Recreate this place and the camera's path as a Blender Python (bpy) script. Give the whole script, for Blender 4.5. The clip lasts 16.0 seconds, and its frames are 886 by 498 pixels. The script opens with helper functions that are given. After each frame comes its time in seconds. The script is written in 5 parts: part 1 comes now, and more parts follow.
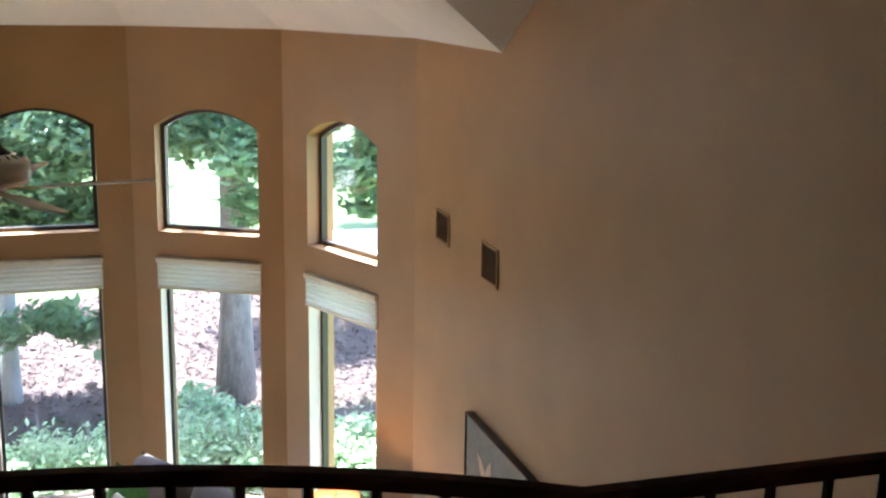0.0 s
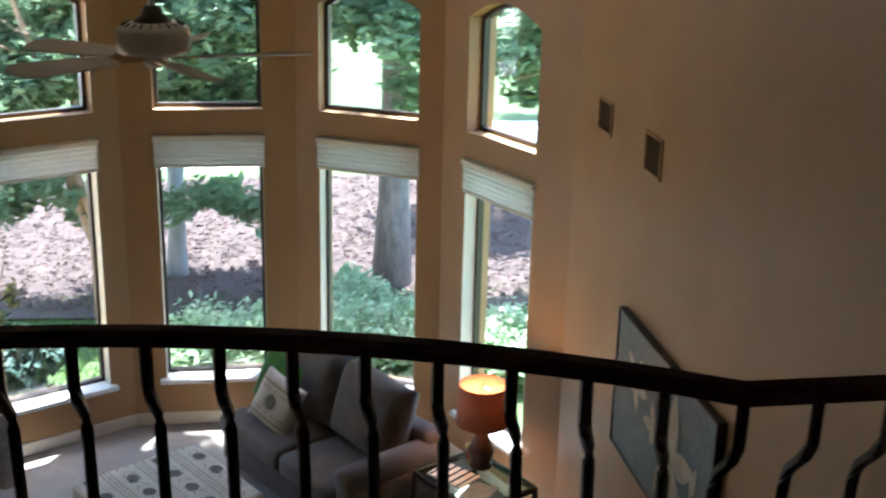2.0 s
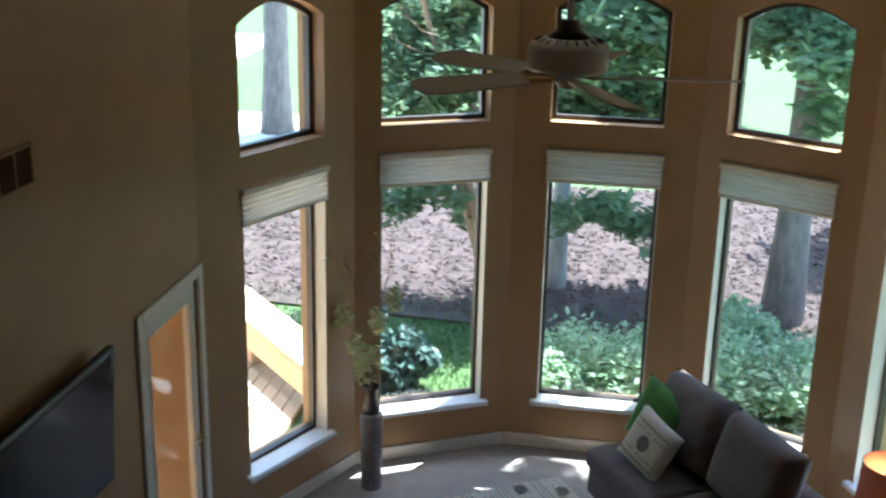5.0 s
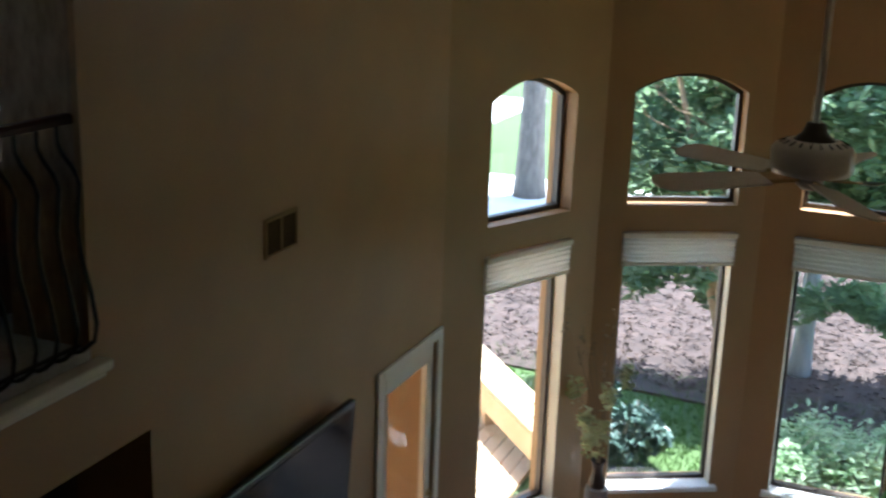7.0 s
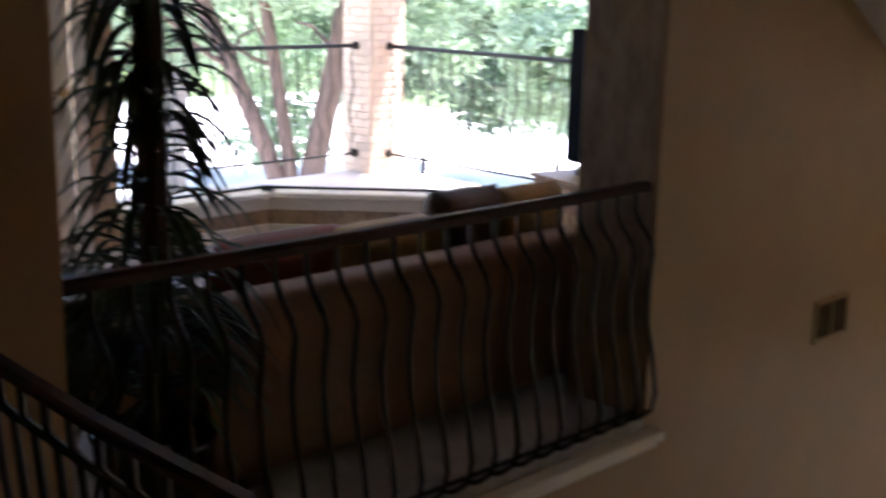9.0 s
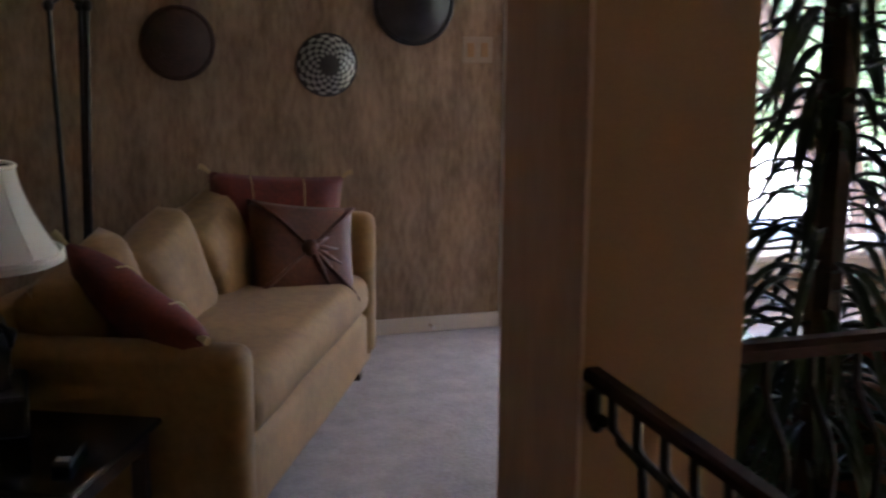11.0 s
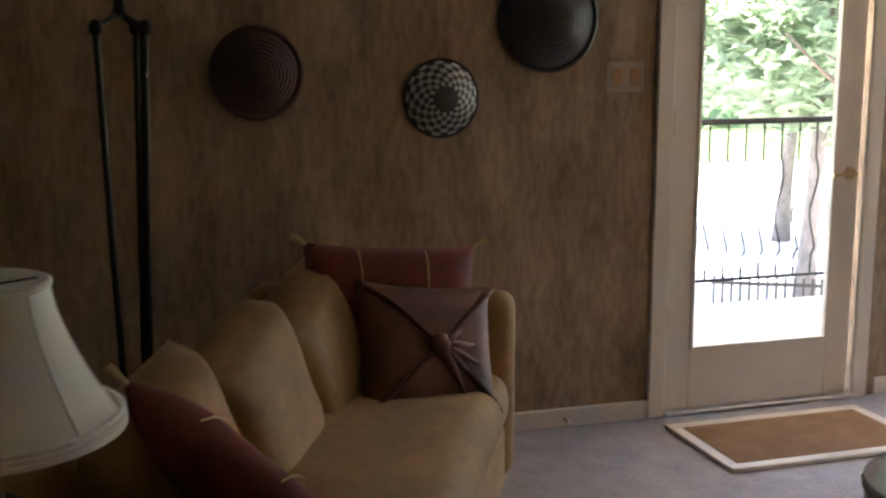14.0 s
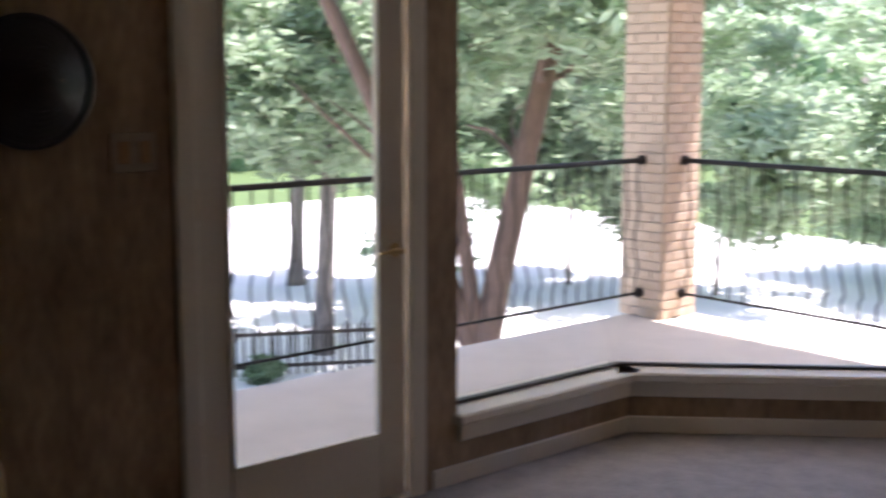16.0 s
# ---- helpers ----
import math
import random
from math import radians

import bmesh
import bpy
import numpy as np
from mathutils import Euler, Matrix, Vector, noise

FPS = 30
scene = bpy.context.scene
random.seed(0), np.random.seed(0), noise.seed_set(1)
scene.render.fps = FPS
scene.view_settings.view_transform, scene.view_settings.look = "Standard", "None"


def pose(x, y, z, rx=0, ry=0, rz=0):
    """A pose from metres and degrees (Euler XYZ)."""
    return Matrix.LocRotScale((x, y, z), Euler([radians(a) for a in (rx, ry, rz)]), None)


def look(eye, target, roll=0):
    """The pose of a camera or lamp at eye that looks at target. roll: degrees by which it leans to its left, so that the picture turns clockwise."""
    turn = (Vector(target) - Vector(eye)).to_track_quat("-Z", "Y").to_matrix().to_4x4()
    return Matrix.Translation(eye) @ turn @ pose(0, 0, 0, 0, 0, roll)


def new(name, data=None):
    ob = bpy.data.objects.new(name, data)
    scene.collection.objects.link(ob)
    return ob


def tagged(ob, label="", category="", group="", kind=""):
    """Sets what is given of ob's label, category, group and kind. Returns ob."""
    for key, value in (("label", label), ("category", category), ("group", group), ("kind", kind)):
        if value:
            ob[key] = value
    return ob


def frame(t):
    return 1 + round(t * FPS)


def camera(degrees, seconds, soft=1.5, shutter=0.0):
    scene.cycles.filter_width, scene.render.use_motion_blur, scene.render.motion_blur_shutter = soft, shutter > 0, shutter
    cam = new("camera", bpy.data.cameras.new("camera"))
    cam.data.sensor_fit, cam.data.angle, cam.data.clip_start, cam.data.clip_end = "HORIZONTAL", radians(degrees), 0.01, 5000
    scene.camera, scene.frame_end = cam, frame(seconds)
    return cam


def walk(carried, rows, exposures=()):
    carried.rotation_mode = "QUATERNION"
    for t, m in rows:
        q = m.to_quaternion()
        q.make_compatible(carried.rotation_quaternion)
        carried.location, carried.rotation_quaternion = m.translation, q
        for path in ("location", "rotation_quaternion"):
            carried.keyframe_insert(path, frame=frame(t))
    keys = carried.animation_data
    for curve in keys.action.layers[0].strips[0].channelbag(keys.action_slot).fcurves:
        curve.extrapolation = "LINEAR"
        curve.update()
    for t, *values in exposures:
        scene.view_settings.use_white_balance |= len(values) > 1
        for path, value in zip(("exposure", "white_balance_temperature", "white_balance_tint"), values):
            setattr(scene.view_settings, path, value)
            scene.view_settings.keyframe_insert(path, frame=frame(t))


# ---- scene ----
cam = camera(41.23, 16.0, soft=2.2, shutter=0.5)
# seconds, x, y, z, heading, tilt, roll
PATH = [
    (0, 0.078, 0.093, 1.532, -17.08, -12.59, -0.88), (0.5, 0.073, 0.097, 1.543, -16.31, -14.22, -1.09),
    (1, 0.115, 0.147, 1.484, -14.34, -15.51, -1.57), (1.5, 0.109, 0.163, 1.491, -11.90, -16.97, -1.37),
    (2, 0.134, 0.233, 1.448, -8.90, -17.86, -1.36), (2.5, 0.137, 0.360, 1.406, -5.86, -18.48, -1.54),
    (3, -0.012, 0.398, 1.437, -3.56, -19.03, -1.79), (3.5, -0.065, 0.474, 1.433, -0.46, -19.02, -2.00),
    (4, -0.126, 0.656, 1.434, 2.43, -18.90, -1.60), (4.5, -0.030, 0.800, 1.426, 6.44, -18.56, -1.12),
    (4.7, -0.013, 0.863, 1.419, 7.88, -18.43, -1.17), (5.7, 0.032, 0.821, 1.497, 14.33, -17.26, -1.69),
    (6.8, 0.081, 0.775, 1.581, 21.31, -15.99, -2.26), (7, 0.088, 0.711, 1.572, 22.57, -15.56, -1.92),
    (7.5, 0.078, 0.667, 1.547, 27.19, -14.87, -1.37), (8, 0.086, 0.600, 1.536, 33.18, -14.39, -0.85),
    (8.5, 0.007, 0.567, 1.529, 39.45, -13.52, -0.43), (9, -0.284, 0.592, 1.548, 45.32, -12.79, -1.37),
    (9.5, -0.515, 0.618, 1.542, 51.73, -11.25, -1.67), (10, -0.607, 0.634, 1.490, 59.25, -10.41, -1.18),
    (10.2, -0.640, 0.644, 1.492, 62.55, -10.57, -1.15), (11.2, -0.905, 0.535, 1.462, 71.90, -10.90, -0.40),
    (12.3, -1.305, 0.373, 1.431, 72.86, -10.61, -0.00), (12.5, -1.440, 0.414, 1.408, 73.42, -10.28, -0.00),
    (13, -1.702, 0.477, 1.420, 74.49, -10.12, -0.00), (13.5, -1.884, 0.523, 1.447, 74.30, -10.24, -0.00),
    (14, -2.032, 0.565, 1.491, 72.79, -10.33, -0.00), (14.5, -2.116, 0.626, 1.535, 69.96, -9.96, -0.00),
    (15, -2.355, 0.674, 1.575, 64.34, -9.40, -0.20), (15.5, -2.647, 0.785, 1.585, 57.33, -8.77, -0.48),
    (16, -2.766, 0.900, 1.559, 49.07, -8.29, -0.06)]
walk(cam, [(t, pose(x, y, z, 90 + tilt, roll, yaw)) for t, x, y, z, yaw, tilt, roll in PATH],
     exposures=[(0, 3.5, 5400, 13), (0.8, 3.6, 5400, 12), (1.5, 3.3, 5350, 10), (2.2, 2.95, 5250, 7), (3, 2.95, 5200, 5), (4, 2.95, 5100, 4), (4.6, 2.6, 5050, 2), (7, 2.4, 5250, 6),
                (8.0, 2.55, 5550, 18), (8.5, 2.75, 5750, 24), (9.5, 3.05, 5700, 32), (10.2, 3.1, 5700, 34), (12.3, 5.3, 5700, 24), (13, 4.55, 5850, 23),
                (13.5, 4.0, 6200, 24), (14, 3.6, 6350, 26), (14.5, 3.4, 6400, 28), (15, 3.05, 6350, 28), (15.5, 2.35, 6250, 29), (16, 1.8, 6050, 28)])

# daylight: hazy summer sky and a high sun beyond the bay
SUN = Vector((0.13, 0.27, 0.95)).normalized()
world = bpy.data.worlds.new("sky")
scene.world = world
world.use_nodes = True
wt = world.node_tree
sky = wt.nodes.new("ShaderNodeTexSky")
sky.sky_type, sky.sun_disc = "NISHITA", False
sky.sun_elevation, sky.sun_rotation = math.asin(SUN.z), math.atan2(SUN.x, SUN.y)
sky.air_density, sky.dust_density = 1.0, 2.0
wt.links.new(sky.outputs[0], wt.nodes["Background"].inputs[0])
wt.nodes["Background"].inputs[1].default_value = 0.15
sun = new("sun", bpy.data.lights.new("sun", "SUN"))
sun.data.energy, sun.data.angle, sun.data.color = 5.0, radians(0.6), (1, 0.95, 0.86)
sun.matrix_world = look(SUN * 50, (0, 0, 0))

# ---- materials ----
def mat(name, c, c2=None, rough=0.6, metal=0.0, scale=6.0, fine=60.0, bump=0.1, stretch=(1, 1, 1), spec=0.5, vary=0.0, sheen=0.0):
    """A surface whose colour drifts between c and c2 at two scales, with fine relief."""
    m = bpy.data.materials.new(name)
    m.use_nodes = True
    nt = m.node_tree
    N, L = nt.nodes, nt.links
    p = N["Principled BSDF"]
    c2 = c2 or tuple(v * 0.82 for v in c)
    co = N.new("ShaderNodeTexCoord")
    mp = N.new("ShaderNodeMapping")
    mp.inputs["Scale"].default_value = stretch
    L.new(co.outputs["Object"], mp.inputs["Vector"])
    a, b = N.new("ShaderNodeTexNoise"), N.new("ShaderNodeTexNoise")
    a.inputs["Scale"].default_value, a.inputs["Detail"].default_value = scale, 5
    b.inputs["Scale"].default_value, b.inputs["Detail"].default_value = fine, 3
    for n in (a, b):
        L.new(mp.outputs[0], n.inputs["Vector"])
    mix = N.new("ShaderNodeMath")
    mix.operation = "MULTIPLY_ADD"
    mix.inputs[1].default_value = 0.45
    L.new(b.outputs["Fac"], mix.inputs[0])
    half = N.new("ShaderNodeMath")
    half.operation = "MULTIPLY"
    half.inputs[1].default_value = 0.6
    L.new(a.outputs["Fac"], half.inputs[0])
    L.new(half.outputs[0], mix.inputs[2])
    ramp = N.new("ShaderNodeValToRGB")
    ramp.color_ramp.elements[0].position, ramp.color_ramp.elements[1].position = 0.36, 0.68
    ramp.color_ramp.elements[0].color, ramp.color_ramp.elements[1].color = (*c2, 1), (*c, 1)
    L.new(mix.outputs[0], ramp.inputs[0])
    out = ramp.outputs[0]
    if vary:
        info = N.new("ShaderNodeObjectInfo")
        geo = N.new("ShaderNodeNewGeometry")
        add = N.new("ShaderNodeMath")
        add.operation = "ADD"
        L.new(info.outputs["Random"], add.inputs[0])
        L.new(geo.outputs["Random Per Island"], add.inputs[1])
        hsv = N.new("ShaderNodeHueSaturation")
        v = N.new("ShaderNodeMapRange")
        v.inputs["From Max"].default_value = 2
        v.inputs["To Min"].default_value, v.inputs["To Max"].default_value = 1 - vary, 1 + vary
        L.new(add.outputs[0], v.inputs["Value"])
        L.new(v.outputs[0], hsv.inputs["Value"])
        L.new(out, hsv.inputs["Color"])
        out = hsv.outputs[0]
    L.new(out, p.inputs["Base Color"])
    p.inputs["Roughness"].default_value, p.inputs["Metallic"].default_value = rough, metal
    p.inputs["Specular IOR Level"].default_value = spec
    if sheen:
        p.inputs["Sheen Weight"].default_value = sheen
    if bump:
        bp = N.new("ShaderNodeBump")
        bp.inputs["Strength"].default_value, bp.inputs["Distance"].default_value = bump, 0.01
        L.new(mix.outputs[0], bp.inputs["Height"])
        L.new(bp.outputs[0], p.inputs["Normal"])
    return m


def glow(name, colour, strength):
    m = mat(name, colour, colour)
    p = m.node_tree.nodes["Principled BSDF"]
    p.inputs["Emission Color"].default_value = (*colour, 1)
    p.inputs["Emission Strength"].default_value = strength
    return m


M_WALL = mat("tan_paint", (0.40, 0.232, 0.095), (0.345, 0.195, 0.078), rough=0.55, scale=2.5, fine=180, bump=0.08)
M_CEIL = mat("white_ceiling_paint", (0.78, 0.74, 0.68), (0.72, 0.68, 0.62), rough=0.9, scale=3, fine=90, bump=0.25)
M_TRIM = mat("cream_trim_paint", (0.74, 0.66, 0.53), (0.68, 0.60, 0.47), rough=0.4, scale=4, fine=70, bump=0.03)
M_WHITE = mat("white_gloss_paint", (0.80, 0.77, 0.70), (0.74, 0.71, 0.64), rough=0.35, scale=5, fine=60, bump=0.03)
M_SILL = mat("white_sill_stone", (0.82, 0.80, 0.76), (0.70, 0.68, 0.64), rough=0.25, scale=7, fine=40, bump=0.03)
M_CARPET = mat("beige_carpet", (0.40, 0.345, 0.295), (0.30, 0.255, 0.215), rough=0.95, scale=5, fine=140, bump=0.6, sheen=0.2)
M_DENCARPET = mat("grey_carpet", (0.45, 0.415, 0.385), (0.30, 0.275, 0.255), rough=0.95, scale=9, fine=60, bump=0.7, sheen=0.2)
M_PAPER = mat("bark_wallpaper", (0.46, 0.32, 0.185), (0.20, 0.125, 0.065), rough=0.7, scale=3.0, fine=17, bump=0.22, stretch=(2.3, 2.3, 0.8))
M_BRONZE = mat("dark_bronze_frame", (0.07, 0.055, 0.045), rough=0.4, metal=0.3, scale=8, bump=0.02)
M_IRON = mat("black_wrought_iron", (0.030, 0.024, 0.020), (0.015, 0.012, 0.010), rough=0.42, metal=0.5, scale=12, fine=90, bump=0.15)
M_RAIL = mat("dark_walnut_rail", (0.070, 0.028, 0.020), (0.032, 0.013, 0.010), rough=0.6, spec=0.2, scale=5, fine=45, bump=0.06, stretch=(1, 1, 6))
M_BLIND = mat("cream_cellular_shade", (0.88, 0.86, 0.83), (0.84, 0.82, 0.78), rough=0.8, scale=6, fine=120, bump=0.05)
M_FANW = mat("white_fan_enamel", (0.82, 0.77, 0.69), (0.74, 0.69, 0.61), rough=0.35, scale=5, bump=0.02)
M_FANBLADE = mat("washed_wood_blade", (0.70, 0.60, 0.52), (0.58, 0.48, 0.40), rough=0.5, scale=4, fine=50, bump=0.05)
M_BRASS = mat("aged_brass", (0.55, 0.40, 0.20), (0.4, 0.28, 0.13), rough=0.3, metal=0.9, bump=0.02)
M_SOFA = mat("grey_brown_weave", (0.165, 0.124, 0.100), (0.105, 0.078, 0.062), rough=0.9, scale=7, fine=160, bump=0.4, sheen=0.1)
M_GREEN = mat("green_velvet", (0.10, 0.24, 0.03), (0.05, 0.14, 0.018), rough=0.85, scale=9, fine=120, bump=0.3, sheen=0.15)
M_CREAM = mat("cream_linen", (0.66, 0.58, 0.46), (0.55, 0.47, 0.36), rough=0.9, scale=9, fine=150, bump=0.3)
M_MOTIF = mat("taupe_embroidery", (0.20, 0.16, 0.13), (0.12, 0.10, 0.08), rough=0.9, fine=150, bump=0.3)
M_OCHRE = mat("ochre_embroidery", (0.38, 0.24, 0.11), (0.28, 0.17, 0.08), rough=0.9, fine=150, bump=0.3)
M_TAN = mat("tan_velvet", (0.38, 0.215, 0.060), (0.235, 0.130, 0.037), rough=0.7, scale=4, fine=30, bump=0.2, sheen=0.12)
M_RED = mat("dark_red_brocade", (0.21, 0.032, 0.014), (0.115, 0.018, 0.008), rough=0.7, scale=9, fine=70, bump=0.3, sheen=0.06)
M_RUST = mat("brown_satin", (0.17, 0.056, 0.024), (0.085, 0.028, 0.012), rough=0.5, scale=8, fine=60, bump=0.25, sheen=0.05)
M_GOLD = mat("gold_tassel", (0.62, 0.45, 0.20), (0.45, 0.30, 0.12), rough=0.6, fine=90, bump=0.3)
M_SHADE = mat("cream_silk_shade", (0.95, 0.94, 0.86), (0.93, 0.91, 0.82), rough=0.7, scale=3, fine=90, bump=0.05)
M_TERRA = mat("terracotta_shade", (0.55, 0.22, 0.12), (0.47, 0.17, 0.09), rough=0.8, scale=6, fine=120, bump=0.1)
M_DARKWOOD = mat("dark_stained_wood", (0.075, 0.040, 0.025), (0.035, 0.018, 0.012), rough=0.35, scale=4, fine=40, bump=0.08, stretch=(1, 1, 5))
M_WOOD = mat("brown_wood", (0.34, 0.18, 0.09), (0.22, 0.11, 0.052), rough=0.45, scale=4, fine=35, bump=0.1, stretch=(1, 1, 5))
M_BROWNFAB = mat("brown_chenille", (0.225, 0.112, 0.052), (0.14, 0.066, 0.03), rough=0.85, scale=5, fine=70, bump=0.25, sheen=0.2)
M_BLACK = mat("black_plastic", (0.012, 0.012, 0.013), rough=0.25, bump=0.0)
M_VENT = mat("dark_vent_enamel", (0.12, 0.075, 0.047), (0.08, 0.05, 0.03), rough=0.9, spec=0.1, bump=0.0)
M_TVFACE = mat("matt_dark_screen", (0.006, 0.006, 0.007), (0.004, 0.004, 0.005), rough=0.85, spec=0.03, bump=0.0)
M_SCREEN = mat("dark_screen_glass", (0.008, 0.009, 0.011), (0.006, 0.007, 0.009), rough=0.12, bump=0.0)
M_BRONZEST = mat("patinated_bronze", (0.05, 0.038, 0.03), (0.025, 0.03, 0.028), rough=0.32, metal=0.6, scale=14, fine=60, bump=0.3)
M_BASKET = mat("brown_coiled_straw", (0.095, 0.045, 0.028), (0.05, 0.024, 0.016), rough=0.6, scale=10, fine=80, bump=0.5)
M_BASKETB = mat("black_lacquered_straw", (0.035, 0.028, 0.024), (0.018, 0.014, 0.012), rough=0.38, scale=10, fine=70, bump=0.4)
M_BASKETW = mat("pale_straw", (0.46, 0.47, 0.41), (0.32, 0.33, 0.28), rough=0.7, scale=10, fine=80, bump=0.4)
M_CANVAS = mat("painted_teal_canvas", (0.16, 0.185, 0.18), (0.075, 0.095, 0.095), rough=0.6, scale=2.2, fine=25, bump=0.1)
M_PETAL = mat("painted_ivory_petals", (0.52, 0.44, 0.32), (0.30, 0.22, 0.14), rough=0.6, scale=7, fine=40, bump=0.1)
M_JUTE = mat("jute_mat", (0.42, 0.25, 0.115), (0.28, 0.16, 0.07), rough=0.95, scale=8, fine=160, bump=0.8)
M_BRICK = mat("pale_brick", (0.64, 0.50, 0.37), (0.55, 0.42, 0.31), rough=0.85, scale=9, fine=70, bump=0.3, vary=0.14)
M_MORTAR = mat("mortar", (0.60, 0.49, 0.38), rough=0.95, fine=120, bump=0.3)
M_STUCCO = mat("pale_stucco", (0.62, 0.56, 0.47), rough=0.9, fine=120, bump=0.3)
M_BALC = mat("pale_concrete_deck", (0.64, 0.56, 0.45), (0.54, 0.47, 0.37), rough=0.8, scale=3, fine=80, bump=0.1)
M_DECK = mat("cedar_deck", (0.66, 0.47, 0.29), (0.54, 0.36, 0.20), rough=0.6, scale=4, fine=40, bump=0.1, vary=0.12)
M_LAWN = mat("lawn", (0.078, 0.125, 0.034), (0.055, 0.092, 0.022), rough=0.9, scale=0.5, fine=25, bump=0.5)
M_MULCH = mat("bark_mulch", (0.105, 0.068, 0.056), (0.035, 0.022, 0.018), rough=0.95, scale=5, fine=48, bump=0.9, vary=0.25)
M_DRIVE = mat("pale_concrete_drive", (0.78, 0.76, 0.72), (0.68, 0.66, 0.62), rough=0.85, scale=1.5, fine=40, bump=0.2)
M_BARK = mat("grey_bark", (0.33, 0.285, 0.25), (0.15, 0.125, 0.11), rough=0.9, scale=5, fine=24, bump=0.8, stretch=(3, 3, 0.8))
M_BARKP = mat("pale_smooth_bark", (0.60, 0.60, 0.58), (0.42, 0.42, 0.41), rough=0.8, scale=4, fine=24, bump=0.3, stretch=(3, 3, 0.8))
M_JAMB = mat("brown_stained_jamb", (0.60, 0.40, 0.275), (0.48, 0.30, 0.20), rough=0.5, scale=2.5, fine=14, bump=0.05, stretch=(3, 3, 0.6))
M_GRASS = mat("grass_blade", (0.12, 0.20, 0.045), (0.07, 0.13, 0.028), rough=0.7, scale=1.2, fine=20, bump=0.0, vary=0.3)
M_POLISH = mat("polished_grey_stone", (0.16, 0.16, 0.155), (0.10, 0.10, 0.10), rough=0.18, scale=8, fine=60, bump=0.02)
M_PLATE = mat("beige_switch_plate", (0.40, 0.305, 0.20), (0.33, 0.25, 0.165), rough=0.5, scale=6, fine=60, bump=0.03)
M_TANBARK = mat("peeling_tan_bark", (0.50, 0.38, 0.26), (0.28, 0.20, 0.13), rough=0.7, scale=6, fine=24, bump=0.4, stretch=(3, 3, 0.8))
M_BARKR = mat("smooth_tan_bark", (0.20, 0.125, 0.09), (0.10, 0.065, 0.048), rough=0.7, scale=5, fine=24, bump=0.4, stretch=(3, 3, 0.8))
M_LEAF = mat("tree_leaf", (0.32, 0.44, 0.25), (0.16, 0.25, 0.13), rough=0.55, scale=3, fine=20, bump=0.0, vary=0.35)
# tree_leaf again for the west trees, lightened to carry sun glare and haze
M_LEAFW = mat("glare_paled_leaf", (0.45, 0.54, 0.38), (0.27, 0.37, 0.22), rough=0.5, scale=3, fine=20, bump=0.0, vary=0.4)
# hedge green raised far above leaf tone: sunlight put into the colour
M_HEDGE = mat("sun_paled_leaf", (0.72, 0.82, 0.56), (0.24, 0.40, 0.17), rough=0.5, scale=3, fine=20, bump=0.0, vary=0.35)
M_SPIKY = mat("blue_green_leaf", (0.085, 0.135, 0.105), (0.045, 0.08, 0.06), rough=0.5, scale=3, fine=20, bump=0.0, vary=0.3)
M_PLANT = mat("dark_houseplant_leaf", (0.035, 0.065, 0.025), (0.018, 0.035, 0.014), rough=0.4, scale=6, bump=0.02, vary=0.25)
M_BLOOM = mat("yellow_green_bloom", (0.66, 0.64, 0.36), (0.46, 0.48, 0.20), rough=0.7, bump=0.1, vary=0.15)
M_TWIG = mat("dry_twig", (0.28, 0.20, 0.11), rough=0.8, bump=0.1)
M_VASE = mat("mottled_grey_ceramic", (0.30, 0.25, 0.22), (0.13, 0.10, 0.085), rough=0.35, scale=9, fine=40, bump=0.1)
M_WAX = mat("yellow_wax", (0.78, 0.58, 0.20), (0.70, 0.50, 0.16), rough=0.5, bump=0.02)
# wall brown darkened to hold the lower room's shade
M_ROOM = mat("room_paint_with_shade", (0.30, 0.20, 0.12), rough=0.7, fine=100, bump=0.05)
M_BULB = glow("lamp_bulb", (1.0, 0.62, 0.28), 14.0)
M_STEEL = mat("brushed_steel", (0.55, 0.53, 0.50), rough=0.35, metal=0.9, bump=0.02)
M_PATFAB = mat("grey_seat_fabric", (0.33, 0.30, 0.27), (0.24, 0.215, 0.19), rough=0.9, fine=120, bump=0.3)


def glass(name, tint=(1, 1, 1), rough=0.0):
    m = bpy.data.materials.new(name)
    m.use_nodes = True
    nt = m.node_tree
    nt.nodes.remove(nt.nodes["Principled BSDF"])
    tr, gl = nt.nodes.new("ShaderNodeBsdfTransparent"), nt.nodes.new("ShaderNodeBsdfGlossy")
    tr.inputs[0].default_value = (*tint, 1)
    gl.inputs["Roughness"].default_value = 0.02
    mx = nt.nodes.new("ShaderNodeMixShader")
    mx.inputs[0].default_value = 0.05
    nt.links.new(tr.outputs[0], mx.inputs[1])
    nt.links.new(gl.outputs[0], mx.inputs[2])
    nt.links.new(mx.outputs[0], nt.nodes["Material Output"].inputs[0])
    return m


def lets_through(m, share):
    """Thin cloth or leaf: part of the light that falls on one side comes out of the other."""
    nt = m.node_tree
    p = nt.nodes["Principled BSDF"]
    tl, mx = nt.nodes.new("ShaderNodeBsdfTranslucent"), nt.nodes.new("ShaderNodeMixShader")
    nt.links.new(p.inputs["Base Color"].links[0].from_socket, tl.inputs["Color"])
    mx.inputs[0].default_value = share
    nt.links.new(p.outputs[0], mx.inputs[1])
    nt.links.new(tl.outputs[0], mx.inputs[2])
    nt.links.new(mx.outputs[0], nt.nodes["Material Output"].inputs[0])


